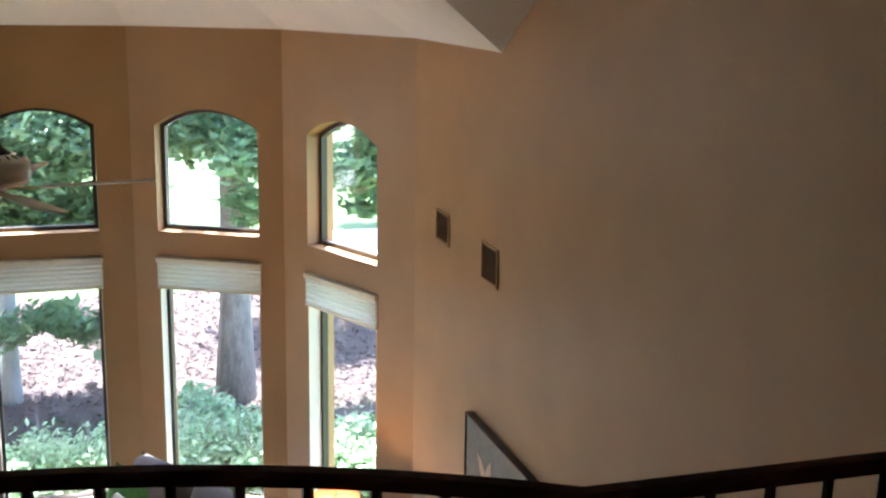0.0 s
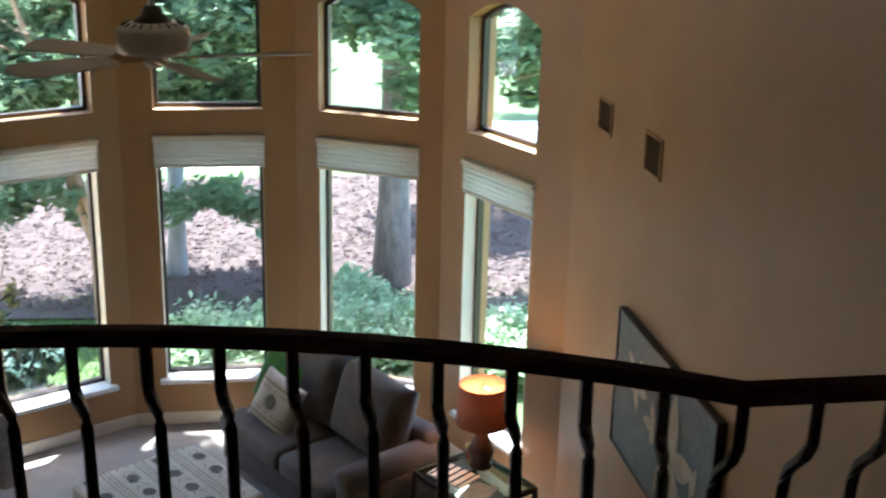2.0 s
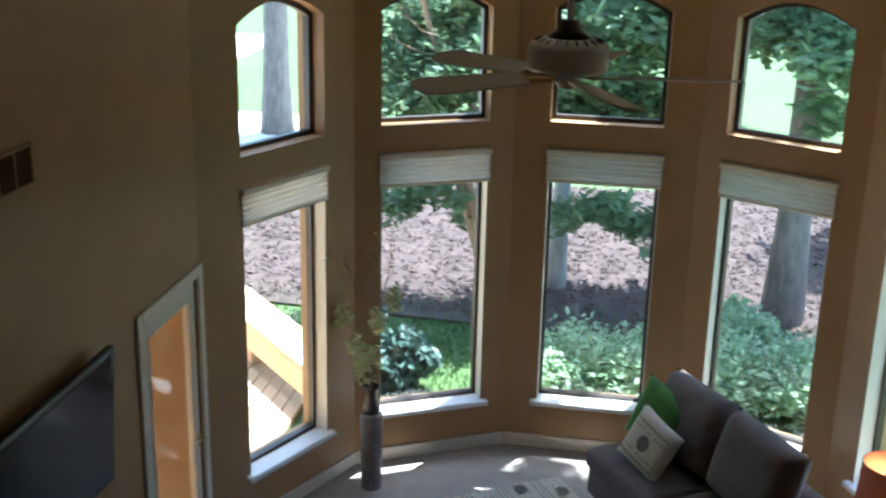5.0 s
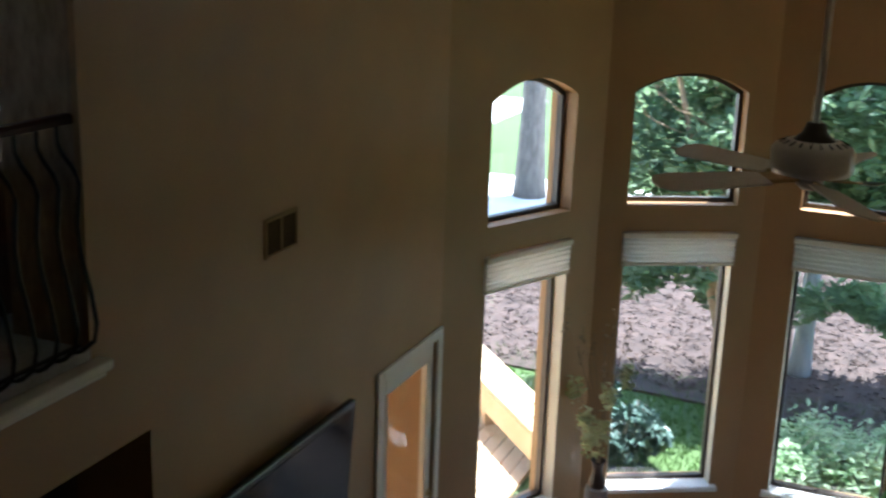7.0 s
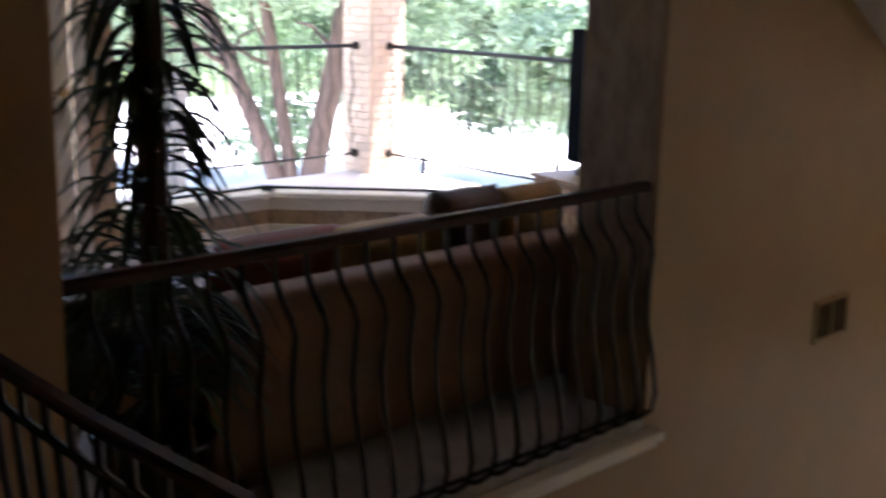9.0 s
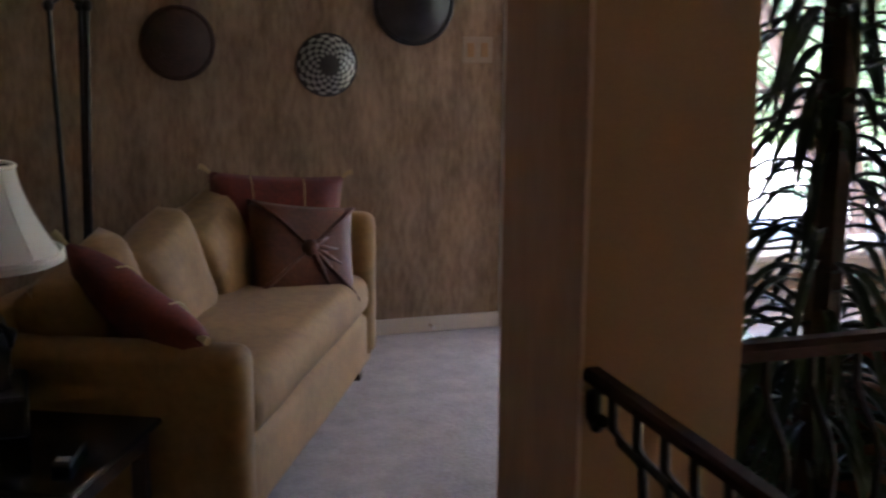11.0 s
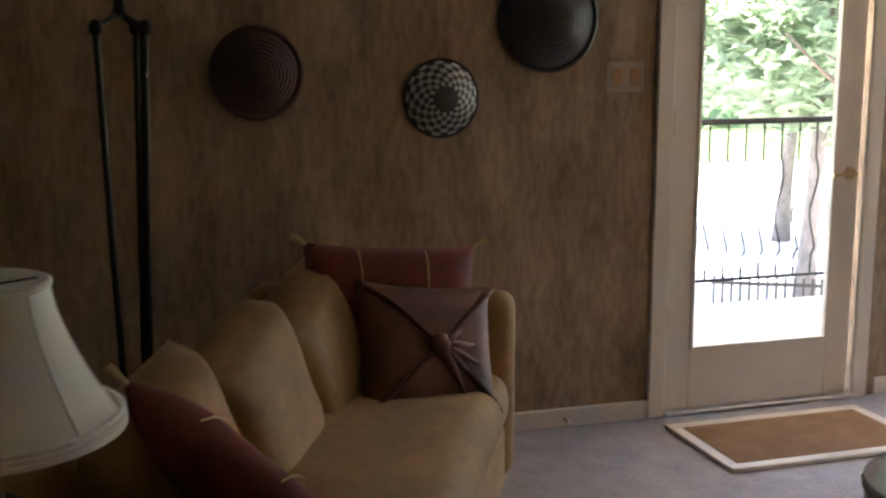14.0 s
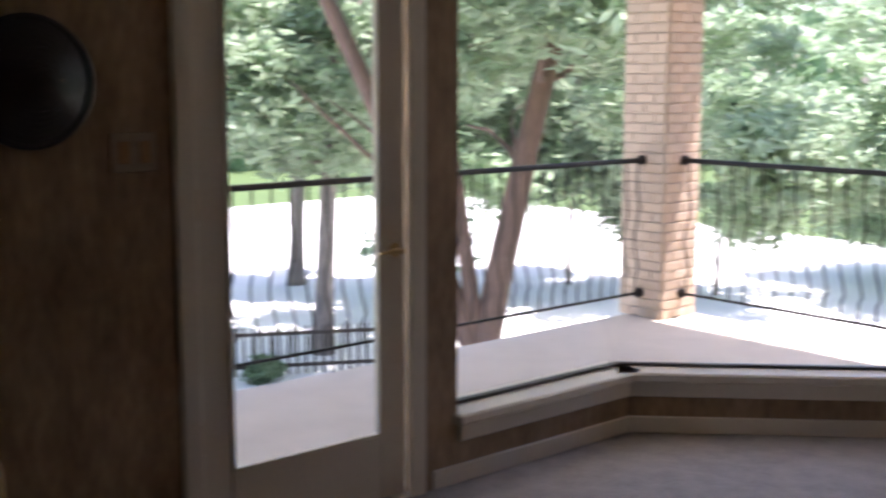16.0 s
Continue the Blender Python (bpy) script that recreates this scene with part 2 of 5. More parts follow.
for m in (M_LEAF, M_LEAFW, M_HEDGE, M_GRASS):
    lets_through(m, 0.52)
lets_through(M_BLIND, 0.7)
lets_through(M_SHADE, 0.4)
lets_through(M_TERRA, 0.12)
M_GLASS = glass("window_glass", (0.95, 0.97, 0.965))
M_TABLEGLASS = glass("table_glass", (0.75, 0.86, 0.84))

# ---- building helpers ----
def obj(name, bm, material, smooth=False):
    me = bpy.data.meshes.new(name)
    bmesh.ops.recalc_face_normals(bm, faces=bm.faces)
    bm.to_mesh(me)
    bm.free()
    me.materials.append(material)
    if smooth:
        for p in me.polygons:
            p.use_smooth = True
    return new(name, me)


def part(name, bm, material, parent, label="", smooth=False):
    """Links bm as one mesh object under a thing or a part."""
    ob = obj(name, bm, material, smooth)
    ob.parent = parent
    if label:
        ob["label"] = label
    return ob


def piece(name, me, m, parent):
    ob = new(name, me)
    ob.parent = parent
    ob.matrix_basis = m
    return ob


def thing(name, label, category, m=None, group="", kind=""):
    e = new(name)
    e.empty_display_size = 0.1
    if m is not None:
        e.matrix_basis = m
    return tagged(e, label, category, group, kind)


def bx(bm, x0, x1, y0, y1, z0, z1, bevel=0.0, seg=1, m=None):
    r = bmesh.ops.create_cube(bm, size=1)
    vs = r["verts"]
    for v in vs:
        v.co = Vector(((x0 + x1) / 2 + v.co.x * (x1 - x0), (y0 + y1) / 2 + v.co.y * (y1 - y0), (z0 + z1) / 2 + v.co.z * (z1 - z0)))
    if m is not None:
        for v in vs:
            v.co = m @ v.co
    if bevel:
        es = list({e for v in vs for e in v.link_edges})
        bmesh.ops.bevel(bm, geom=es, offset=bevel, segments=seg, affect="EDGES", profile=0.5)
    return bm


def box(x0, x1, y0, y1, z0, z1, bevel=0.0, seg=1, m=None):
    return bx(bmesh.new(), x0, x1, y0, y1, z0, z1, bevel, seg, m)


def sweep(bm, pts, radii, n=8, caps=True, sx=1.0, sy=1.0, up=Vector((0, 0, 1))):
    """A tube of changing radius along pts; sx and sy flatten its section."""
    pts = [Vector(p) for p in pts]
    if not hasattr(radii, "__len__"):
        radii = [radii] * len(pts)
    rings = []
    for i, p in enumerate(pts):
        d = (pts[min(i + 1, len(pts) - 1)] - pts[max(i - 1, 0)]).normalized()
        u = up if abs(d.dot(up)) < 0.95 else Vector((1, 0, 0))
        a = d.cross(u).normalized()
        b = a.cross(d).normalized()
        rings.append([bm.verts.new(p + radii[i] * (a * sx * math.cos(k * math.tau / n + math.pi / n) + b * sy * math.sin(k * math.tau / n + math.pi / n))) for k in range(n)])
    for r, s in zip(rings, rings[1:]):
        for k in range(n):
            bm.faces.new((r[k], r[(k + 1) % n], s[(k + 1) % n], s[k]))
    if caps:
        bm.faces.new(rings[0][::-1])
        bm.faces.new(rings[-1])
    return bm


def lathe(bm, profile, n=24, x=0, y=0, sx=1.0, sy=1.0):
    """Turns a profile of (radius, height) about the upright axis."""
    rings = []
    for r, z in profile:
        rings.append([bm.verts.new((x + sx * r * math.cos(k * math.tau / n), y + sy * r * math.sin(k * math.tau / n), z)) for k in range(n)] if r > 1e-5 else [bm.verts.new((x, y, z))])
    for a, b in zip(rings, rings[1:]):
        for k in range(n):
            q = [a[k % len(a)], a[(k + 1) % len(a)], b[(k + 1) % len(b)], b[k % len(b)]]
            q = list(dict.fromkeys(q))
            if len(q) > 2:
                bm.faces.new(q)
    return bm


def pillow(bm, w, h, t, m, n=14, puff=0.5, pinch=0.06, seed=0.0):
    """A stuffed cushion w wide (x), h high (z) and t thick (y), centred, with drawn-in edges and pointed corners."""
    front, back = {}, {}
    for i in range(n + 1):
        for j in range(n + 1):
            u, v = 2 * i / n - 1, 2 * j / n - 1
            k = ((1 - u ** 4) * (1 - v ** 4)) ** puff
            px = u * (1 - pinch * (1 - v * v)) * w / 2
            pz = v * (1 - pinch * (1 - u * u)) * h / 2
            wob = 0.05 * noise.noise(Vector((u * 1.6 + seed, v * 1.6, seed)))
            y = t / 2 * k * (1 + 2 * wob)
            front[i, j] = bm.verts.new(m @ Vector((px, -y, pz)))
            back[i, j] = front[i, j] if i in (0, n) or j in (0, n) else bm.verts.new(m @ Vector((px, y, pz)))
    for i in range(n):
        for j in range(n):
            bm.faces.new((front[i, j], front[i + 1, j], front[i + 1, j + 1], front[i, j + 1]))
            bm.faces.new((back[i, j], back[i, j + 1], back[i + 1, j + 1], back[i + 1, j]))
    return bm


def soft(bm, x0, x1, y0, y1, z0, z1, r, crown=0.0, m=None):
    """An upholstered block: rounded edges and a slightly domed top."""
    n = 10
    t = bmesh.new()
    bx(t, x0, x1, y0, y1, z0, z1, r, 4)
    bmesh.ops.subdivide_edges(t, edges=[e for e in t.edges if e.calc_length() > 0.15], cuts=5, use_grid_fill=True)
    cx, cy, hx, hy = (x0 + x1) / 2, (y0 + y1) / 2, (x1 - x0) / 2, (y1 - y0) / 2
    for v in t.verts:
        k = max(0, 1 - ((v.co.x - cx) / hx) ** 2) * max(0, 1 - ((v.co.y - cy) / hy) ** 2)
        if v.co.z > (z0 + z1) / 2:
            v.co.z += crown * k
        v.co += 0.006 * noise.noise_vector(v.co * 6)
        if m is not None:
            v.co = m @ v.co
    me = bpy.data.meshes.new("tmp")
    t.to_mesh(me)
    t.free()
    bm.from_mesh(me)
    bpy.data.meshes.remove(me)
    return bm


def slab(name, pts, z0, z1, material, label, category, kind="structure"):
    """A flat floor or ceiling of any outline, as a closed solid."""
    bm = bmesh.new()
    lo = [bm.verts.new((x, y, z0)) for x, y in pts]
    hi = [bm.verts.new((x, y, z1)) for x, y in pts]
    bm.faces.new(lo[::-1])
    bm.faces.new(hi)
    n = len(pts)
    for k in range(n):
        bm.faces.new((lo[k], lo[(k + 1) % n], hi[(k + 1) % n], hi[k]))
    return tagged(obj(name, bm, material), label, category, kind=kind)


def wall(name, a, b, z0, z1, thick, holes, material, label="", kind="structure", ends=(0.0, 0.0)):
    """A wall whose room face runs from a to b, thick to the left of that way, with openings (s0, s1, z0, z1, arch rise)."""
    a, b = Vector((*a, 0)), Vector((*b, 0))
    d = (b - a).normalized()
    n = Vector((-d.y, d.x, 0))
    length = (b - a).length
    S = sorted({-ends[0], length + ends[1], *[h[0] for h in holes], *[h[1] for h in holes]})
    Z = sorted({z0, z1, *[h[2] for h in holes], *[h[3] for h in holes]})
    solid = {}
    for i in range(len(S) - 1):
        for j in range(len(Z) - 1):
            s, z = (S[i] + S[i + 1]) / 2, (Z[j] + Z[j + 1]) / 2
            solid[i, j] = not any(h[0] < s < h[1] and h[2] < z < h[3] for h in holes)
    bm = bmesh.new()
    cache = {}

    def vert(s, z, depth):
        k = (round(s, 5), round(z, 5), depth)
        if k not in cache:
            cache[k] = bm.verts.new(a + d * s + n * (thick * depth) + Vector((0, 0, z)))
        return cache[k]
    for (i, j), full in solid.items():
        if not full:
            continue
        q = [(S[i], Z[j]), (S[i + 1], Z[j]), (S[i + 1], Z[j + 1]), (S[i], Z[j + 1])]
        bm.faces.new([vert(s, z, 0) for s, z in q])
        bm.faces.new([vert(s, z, 1) for s, z in q[::-1]])
        for (di, dj), (p, r) in zip(((0, -1), (1, 0), (0, 1), (-1, 0)), ((0, 1), (1, 2), (2, 3), (3, 0))):
            if not solid.get((i + di, j + dj), False):
                bm.faces.new([vert(*q[p], 0), vert(*q[p], 1), vert(*q[r], 1), vert(*q[r], 0)])
    for h in holes:
        if len(h) > 4 and h[4]:
            s0, s1, zt, rise = h[0], h[1], h[3], h[4]
            m = 12
            for k in range(m):
                u0, u1 = k / m * 2 - 1, (k + 1) / m * 2 - 1
                zz = [zt - rise * u * u for u in (u0, u1)]
                ss = [(s0 + s1) / 2 + u * (s1 - s0) / 2 for u in (u0, u1)]
                lo = [bm.verts.new(a + d * s + n * (thick * q) + Vector((0, 0, z))) for q in (0, 1) for s, z in zip(ss, zz)]
                hi = [bm.verts.new(a + d * s + n * (thick * q) + Vector((0, 0, zt))) for q in (0, 1) for s in ss]
                bm.faces.new((lo[0], lo[1], hi[1], hi[0]))
                bm.faces.new((lo[2], hi[2], hi[3], lo[3]))
                bm.faces.new((lo[0], lo[2], lo[3], lo[1]))
    bmesh.ops.remove_doubles(bm, verts=bm.verts, dist=0.0005)
    return tagged(obj(name, bm, material), label or "painted wall", "wall", kind=kind)

# ---- setting ----
XR, XL, XD, XW = 2.182, -2.653, -3.014, -6.06      # east wall, living side and den side of the dividing wall, den west wall
ZF, XC = -3.08, -0.235                             # living room floor, the bay's axis
Y_PIL, Y_OP0, Y_OP1 = 1.455, 1.776, 4.03           # pillar and the den's open side
BAY = [(XL, 7.491), (-2.008, 8.920), (-0.917, 9.519), (0.450, 9.519), (1.541, 8.920), (XR, 7.491)]


def facet(k):
    a, b = Vector((*BAY[k], 0)), Vector((*BAY[k + 1], 0))
    d = (b - a).normalized()
    return Matrix.Translation(a) @ Matrix(((d.x, -d.y, 0, 0), (d.y, d.x, 0, 0), (0, 0, 1, 0), (0, 0, 0, 1))), (b - a).length


def frame_ring(bm, s0, s1, z0, z1, rise, y0, y1, t):
    """A window frame of width t round an opening, its top arched by rise."""
    m = 12 if rise else 1
    out = [(s0, z0), (s1, z0)] + [(s1 + (s0 - s1) * k / m, z1 - rise * (1 - 2 * k / m) ** 2) for k in range(m + 1)]
    cx, cz = (s0 + s1) / 2, (z0 + z1) / 2
    kx, kz = 1 - 2 * t / (s1 - s0), 1 - 2 * t / (z1 - z0)
    inn = [(cx + (x - cx) * kx, cz + (z - cz) * kz) for x, z in out]
    R = [[bm.verts.new((x, y, z)) for x, z in ring] for ring, y in ((out, y0), (inn, y0), (inn, y1), (out, y1))]
    n = len(out)
    for a, b in ((0, 1), (1, 2), (2, 3), (3, 0)):
        for k in range(n):
            bm.faces.new((R[a][k], R[a][(k + 1) % n], R[b][(k + 1) % n], R[b][k]))
    return inn


def pane(name, outline, y, parent):
    bm = bmesh.new()
    bm.faces.new([bm.verts.new((x, y, z)) for x, z in outline])
    ob = part(name, bm, M_GLASS, parent)
    ob.visible_shadow = False
    return ob


WIN = {0: 0.820, 1: None, 2: None, 3: None, 4: 0.735}
OW, T = 0.84, 0.24
for k in range(5):
    m, length = facet(k)
    mid = WIN[k] or length / 2
    s0, s1 = mid - OW / 2, mid + OW / 2
    wall("wall_bay_%d" % (k + 1), BAY[k], BAY[k + 1], ZF, 1.45, T,
         [(s0, s1, -2.66, -0.585), (s0, s1, -0.385, 0.585, 0.135)], M_WALL, "tan painted bay wall with tall window openings", ends=(0.0, 0.0))
    w = thing("window_%d" % (2 * k + 1), "tall dark-framed fixed window low in the bay wall", "window", m, kind="structure")
    bm = bmesh.new()
    inn = frame_ring(bm, s0 + 0.003, s1 - 0.003, -2.655, -0.59, 0, 0.11, 0.16, 0.028)
    part("window_frame", bm, M_BRONZE, w)
    pane("pane", inn, 0.135, w)
    bm = box(s0 - 0.05, s1 + 0.05, -0.055, 0.112, -2.70, -2.654, 0.008)
    part("window_sill", bm, M_SILL, w, "white polished sill")
    for s in (s0, s1):
        q = 0.006 if s == s0 else -0.006
        part("jamb_lining", box(min(s, s + q), max(s, s + q), 0.0, 0.11, -2.652, -0.60), M_TRIM, w, "cream painted jamb")
    u = thing("window_%d" % (2 * k + 2), "arched dark-framed window high in the bay wall", "window", m, kind="structure")
    bm = bmesh.new()
    inn = frame_ring(bm, s0 + 0.003, s1 - 0.003, -0.382, 0.582, 0.135, 0.11, 0.16, 0.03)
    part("window_frame", bm, M_BRONZE, u)
    pane("pane", inn, 0.135, u)
    b = thing("window_shade", "cream pleated cellular shade raised to the window head", "blind", m, "raised shades in the bay")
    part("headrail", box(s0 - 0.018, s1 + 0.018, -0.035, 0.03, -0.632, -0.592, 0.006), M_TRIM, b)
    for i in range(5):
        z = -0.634 - i * 0.038
        bm = bmesh.new()
        sec = [(-0.022, z - 0.019), (-0.008, z), (0.020, z), (0.032, z - 0.019), (0.020, z - 0.037), (-0.008, z - 0.037)]
        ends = [[bm.verts.new((s, y, zz)) for y, zz in sec] for s in (s0 - 0.01, s1 + 0.01)]
        for j in range(6):
            bm.faces.new((ends[0][j], ends[0][(j + 1) % 6], ends[1][(j + 1) % 6], ends[1][j]))
        bm.faces.new(ends[0])
        bm.faces.new(ends[1][::-1])
        part("pleat", bm, M_BLIND, b)
    part("bottom_rail", box(s0 - 0.012, s1 + 0.012, -0.02, 0.03, -0.848, -0.826, 0.004), M_TRIM, b)
    bm = box(0.004, length - 0.004, -0.018, -0.001, ZF + 0.002, ZF + 0.11, 0.004)
    base = part("baseboard", bm, M_TRIM, None)
    base.matrix_basis = m
    tagged(base, "cream painted baseboard along the bay", "baseboard", kind="structure")

wall("wall_east", (XR, 7.491), (XR, -1.3), ZF, 4.4, 0.2, [], M_WALL, "plain tan painted two-storey wall")
wall("wall_west", (XL, -1.3), (XL, 7.491), ZF, 4.4, 0.03,
     [(0.95, 1.3 + Y_PIL, 0, 2.3), (1.3 + Y_OP0, 1.3 + Y_OP1, -0.10, 2.35), (3.5, 5.674, ZF, -0.465), (7.882, 8.722, ZF, -1.05)],
     M_WALL, "tan painted wall with an open den above and a glazed door")
wall("wall_den_east", (XL - 0.031, -1.3), (XL - 0.031, 6.35), -0.09, 2.6, 0.33,
     [(0.95, 1.3 + Y_PIL, 0, 2.3), (1.3 + Y_OP0, 1.3 + Y_OP1, -0.088, 2.35)], M_PAPER, "brown bark-grain papered wall of the den")
wall("wall_west_lower", (XL - 0.031, -1.3), (XL - 0.031, 7.491), ZF, -0.095, 0.36,
     [(3.5, 5.674, ZF, -0.465), (7.882, 8.722, ZF, -1.05)], M_WALL, "tan painted lower wall")
wall("wall_west_upper", (XL - 0.031, 6.36), (XL - 0.031, 7.491), -0.09, 4.4, 0.2, [], M_STUCCO, "pale stucco outer wall")
wall("wall_south", (XR, -1.3), (XL, -1.3), ZF, 4.4, 0.15, [], M_WALL, "plain tan painted wall behind the landing")
wall("wall_den_west", (XW, -0.5), (XW, 4.843), -0.1, 2.6, 0.2,
     [(3.18, 4.15, 0.0, 2.08), (4.33, 5.40, 0.275, 2.35)], M_PAPER, "brown bark-grain papered wall")
DG = ((XW, 4.843), (-4.50, 6.403))
wall("wall_den_diagonal", *DG, -0.1, 2.6, 0.2, [(-0.06, 1.95, 0.275, 2.35)], M_PAPER, "brown bark-grain papered wall under a wide window")
wall("wall_den_north", DG[1], (XD, 6.403), -0.1, 2.6, 0.2, [], M_PAPER, "brown bark-grain papered wall")
wall("wall_den_south", (XD, -0.5), (XW, -0.5), -0.1, 2.6, 0.15, [], M_PAPER, "brown bark-grain papered wall")

# floors
R_ARC, Y_ARC, HALF = 1.779, -0.065, 0.939


def rail_y(x, grow=0.0):
    dx = abs(x - XC)
    return max(1.446 + grow, Y_ARC + math.sqrt(max((R_ARC + grow) ** 2 - dx * dx, 0)) if dx < R_ARC else 0)


edge = [(XL + (XR - XL) * i / 60, 0) for i in range(61)]
edge = [(x, rail_y(x, 0.09)) for x, _ in edge]
slab("floor_landing", [(XL, -1.3), (XR, -1.3)] + edge[::-1], -0.30, 0.0, M_CARPET, "beige carpeted landing with a bowed edge", "floor")
slab("floor_living", [(XL, -1.3), (XR, -1.3)] + BAY[::-1], ZF - 0.2, ZF, M_CARPET, "light beige living room carpet", "floor")
slab("floor_den", [(XL - 0.001, -0.5), (XL - 0.001, 6.4), (-4.5, 6.4), (XW, 4.843), (XW, -0.5)], -0.3, -0.002, M_DENCARPET, "pale grey den carpet", "floor")
slab("ceiling_den", [(XL - 0.04, -0.5), (XL - 0.04, 6.6), (-4.5, 6.6), (XW - 0.2, 4.95), (XW - 0.2, -0.5)], 2.55, 2.7, M_CEIL, "white den ceiling", "ceiling")

# vaulted ceiling: a slope over the room and a hipped vault over the bay
bm = bmesh.new()
ZR = 1.20 + 0.59 * 2.417
C = {n: bm.verts.new(v) for n, v in dict(
    L0=(XL, 5.887, 1.20), R0=(XR, 5.887, 1.20), V=(XC, 3.47, ZR), A=(XC, 7.2, ZR), L1=(XL, 2.3, 3.316), R1=(XR, 2.3, 3.316),
    L2=(XL, -1.3, 3.316), R2=(XR, -1.3, 3.316), a=(*BAY[0], 1.20), b=(*BAY[1], 1.20), c=(*BAY[2], 1.20), d=(*BAY[3], 1.20), e=(*BAY[4], 1.20), f=(*BAY[5], 1.20)).items()}
for q in ("L0 L1 V", "V L1 R1", "V R1 R0", "L1 L2 R2 R1", "R0 f A V", "L0 V A a", "a A b", "b A c", "c A d", "d A e", "e A f"):
    bm.faces.new([C[n] for n in q.split()])
vault = tagged(obj("ceiling_living", bm, M_CEIL), "white textured vaulted ceiling with hip creases", "ceiling", kind="structure")
sd = vault.modifiers.new("thickness", "SOLIDIFY")
sd.thickness, sd.offset = 0.12, 1.0

# stained boards lining the sides of the den doorway
for y0, y1 in ((Y_PIL - 0.012, Y_PIL - 0.002), (-0.348, -0.338)):
    tagged(obj("trim_jamb", box(XD - 0.006, XL + 0.006, y0, y1, 0.0, 2.298, 0.002), M_JAMB), "brown stained jamb board of the den doorway", "door jamb", kind="structure")

# ledge under the den's railing
bm = box(XD, XL + 0.065, Y_OP0 - 0.02, Y_OP1 + 0.05, -0.088, -0.045, 0.01, 2)
bx(bm, XL + 0.002, XL + 0.045, Y_OP0, Y_OP1 + 0.035, -0.115, -0.089, 0.008)
tagged(obj("trim_ledge", bm, M_TRIM), "cream painted ledge board along the open side of the den", "ledge", kind="structure")
# room beyond the lower opening, its shade put into a darker wall colour
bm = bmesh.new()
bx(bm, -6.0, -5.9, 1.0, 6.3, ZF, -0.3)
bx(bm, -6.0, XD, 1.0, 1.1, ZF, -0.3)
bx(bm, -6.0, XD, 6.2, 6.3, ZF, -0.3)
tagged(obj("wall_lower_room", bm, M_ROOM), "walls of the room below, shade put into their paint", "wall", kind="structure")
slab("floor_lower_room", [(-6, 1), (XL - 0.03, 1), (XL - 0.03, 6.3), (-6, 6.3)], ZF - 0.2, ZF - 0.002, M_WOOD, "dark wooden floor of the room below", "floor")

# den baseboards
for name, a, b in (("baseboard", (XW, -0.5), (XW, 2.675)), ("baseboard", (XW, 3.70), (XW, 4.843)), ("baseboard", DG[0], DG[1])):
    a, b = Vector((*a, 0)), Vector((*b, 0))
    d = (b - a).normalized()
    mm = Matrix.Translation(a) @ Matrix(((d.x, -d.y, 0, 0), (d.y, d.x, 0, 0), (0, 0, 1, 0), (0, 0, 0, 1)))
    ob = obj(name, box(0, (b - a).length, -0.016, -0.001, 0.0, 0.075, 0.004), M_TRIM)
    ob.matrix_basis = mm
    tagged(ob, "cream painted baseboard", "baseboard", kind="structure")

# den windows and their sill
def den_window(name, a, b, s0, s1):
    a, b = Vector((*a, 0)), Vector((*b, 0))
    d = (b - a).normalized()
    mm = Matrix.Translation(a) @ Matrix(((d.x, -d.y, 0, 0), (d.y, d.x, 0, 0), (0, 0, 1, 0), (0, 0, 0, 1)))
    w = thing(name, "wide frameless den window above a low cream sill", "window", mm, kind="structure")
    pane("pane", [(s0, 0.285), (s1, 0.285), (s1, 2.345), (s0, 2.345)], 0.10, w)
    part("window_frame", box(s0, s1, 0.085, 0.115, 0.279, 0.292), M_BRONZE, w)
    part("window_sill", box(s0 - 0.02, s1 + 0.02, -0.045, 0.2, 0.235, 0.277, 0.008), M_TRIM, w)
    part("apron", box(s0, s1, -0.018, -0.002, 0.165, 0.234, 0.004), M_TRIM, w)


den_window("window_11", (XW, -0.5), (XW, 4.843), 4.333, 5.39)
den_window("window_12", DG[0], DG[1], -0.04, 1.945)


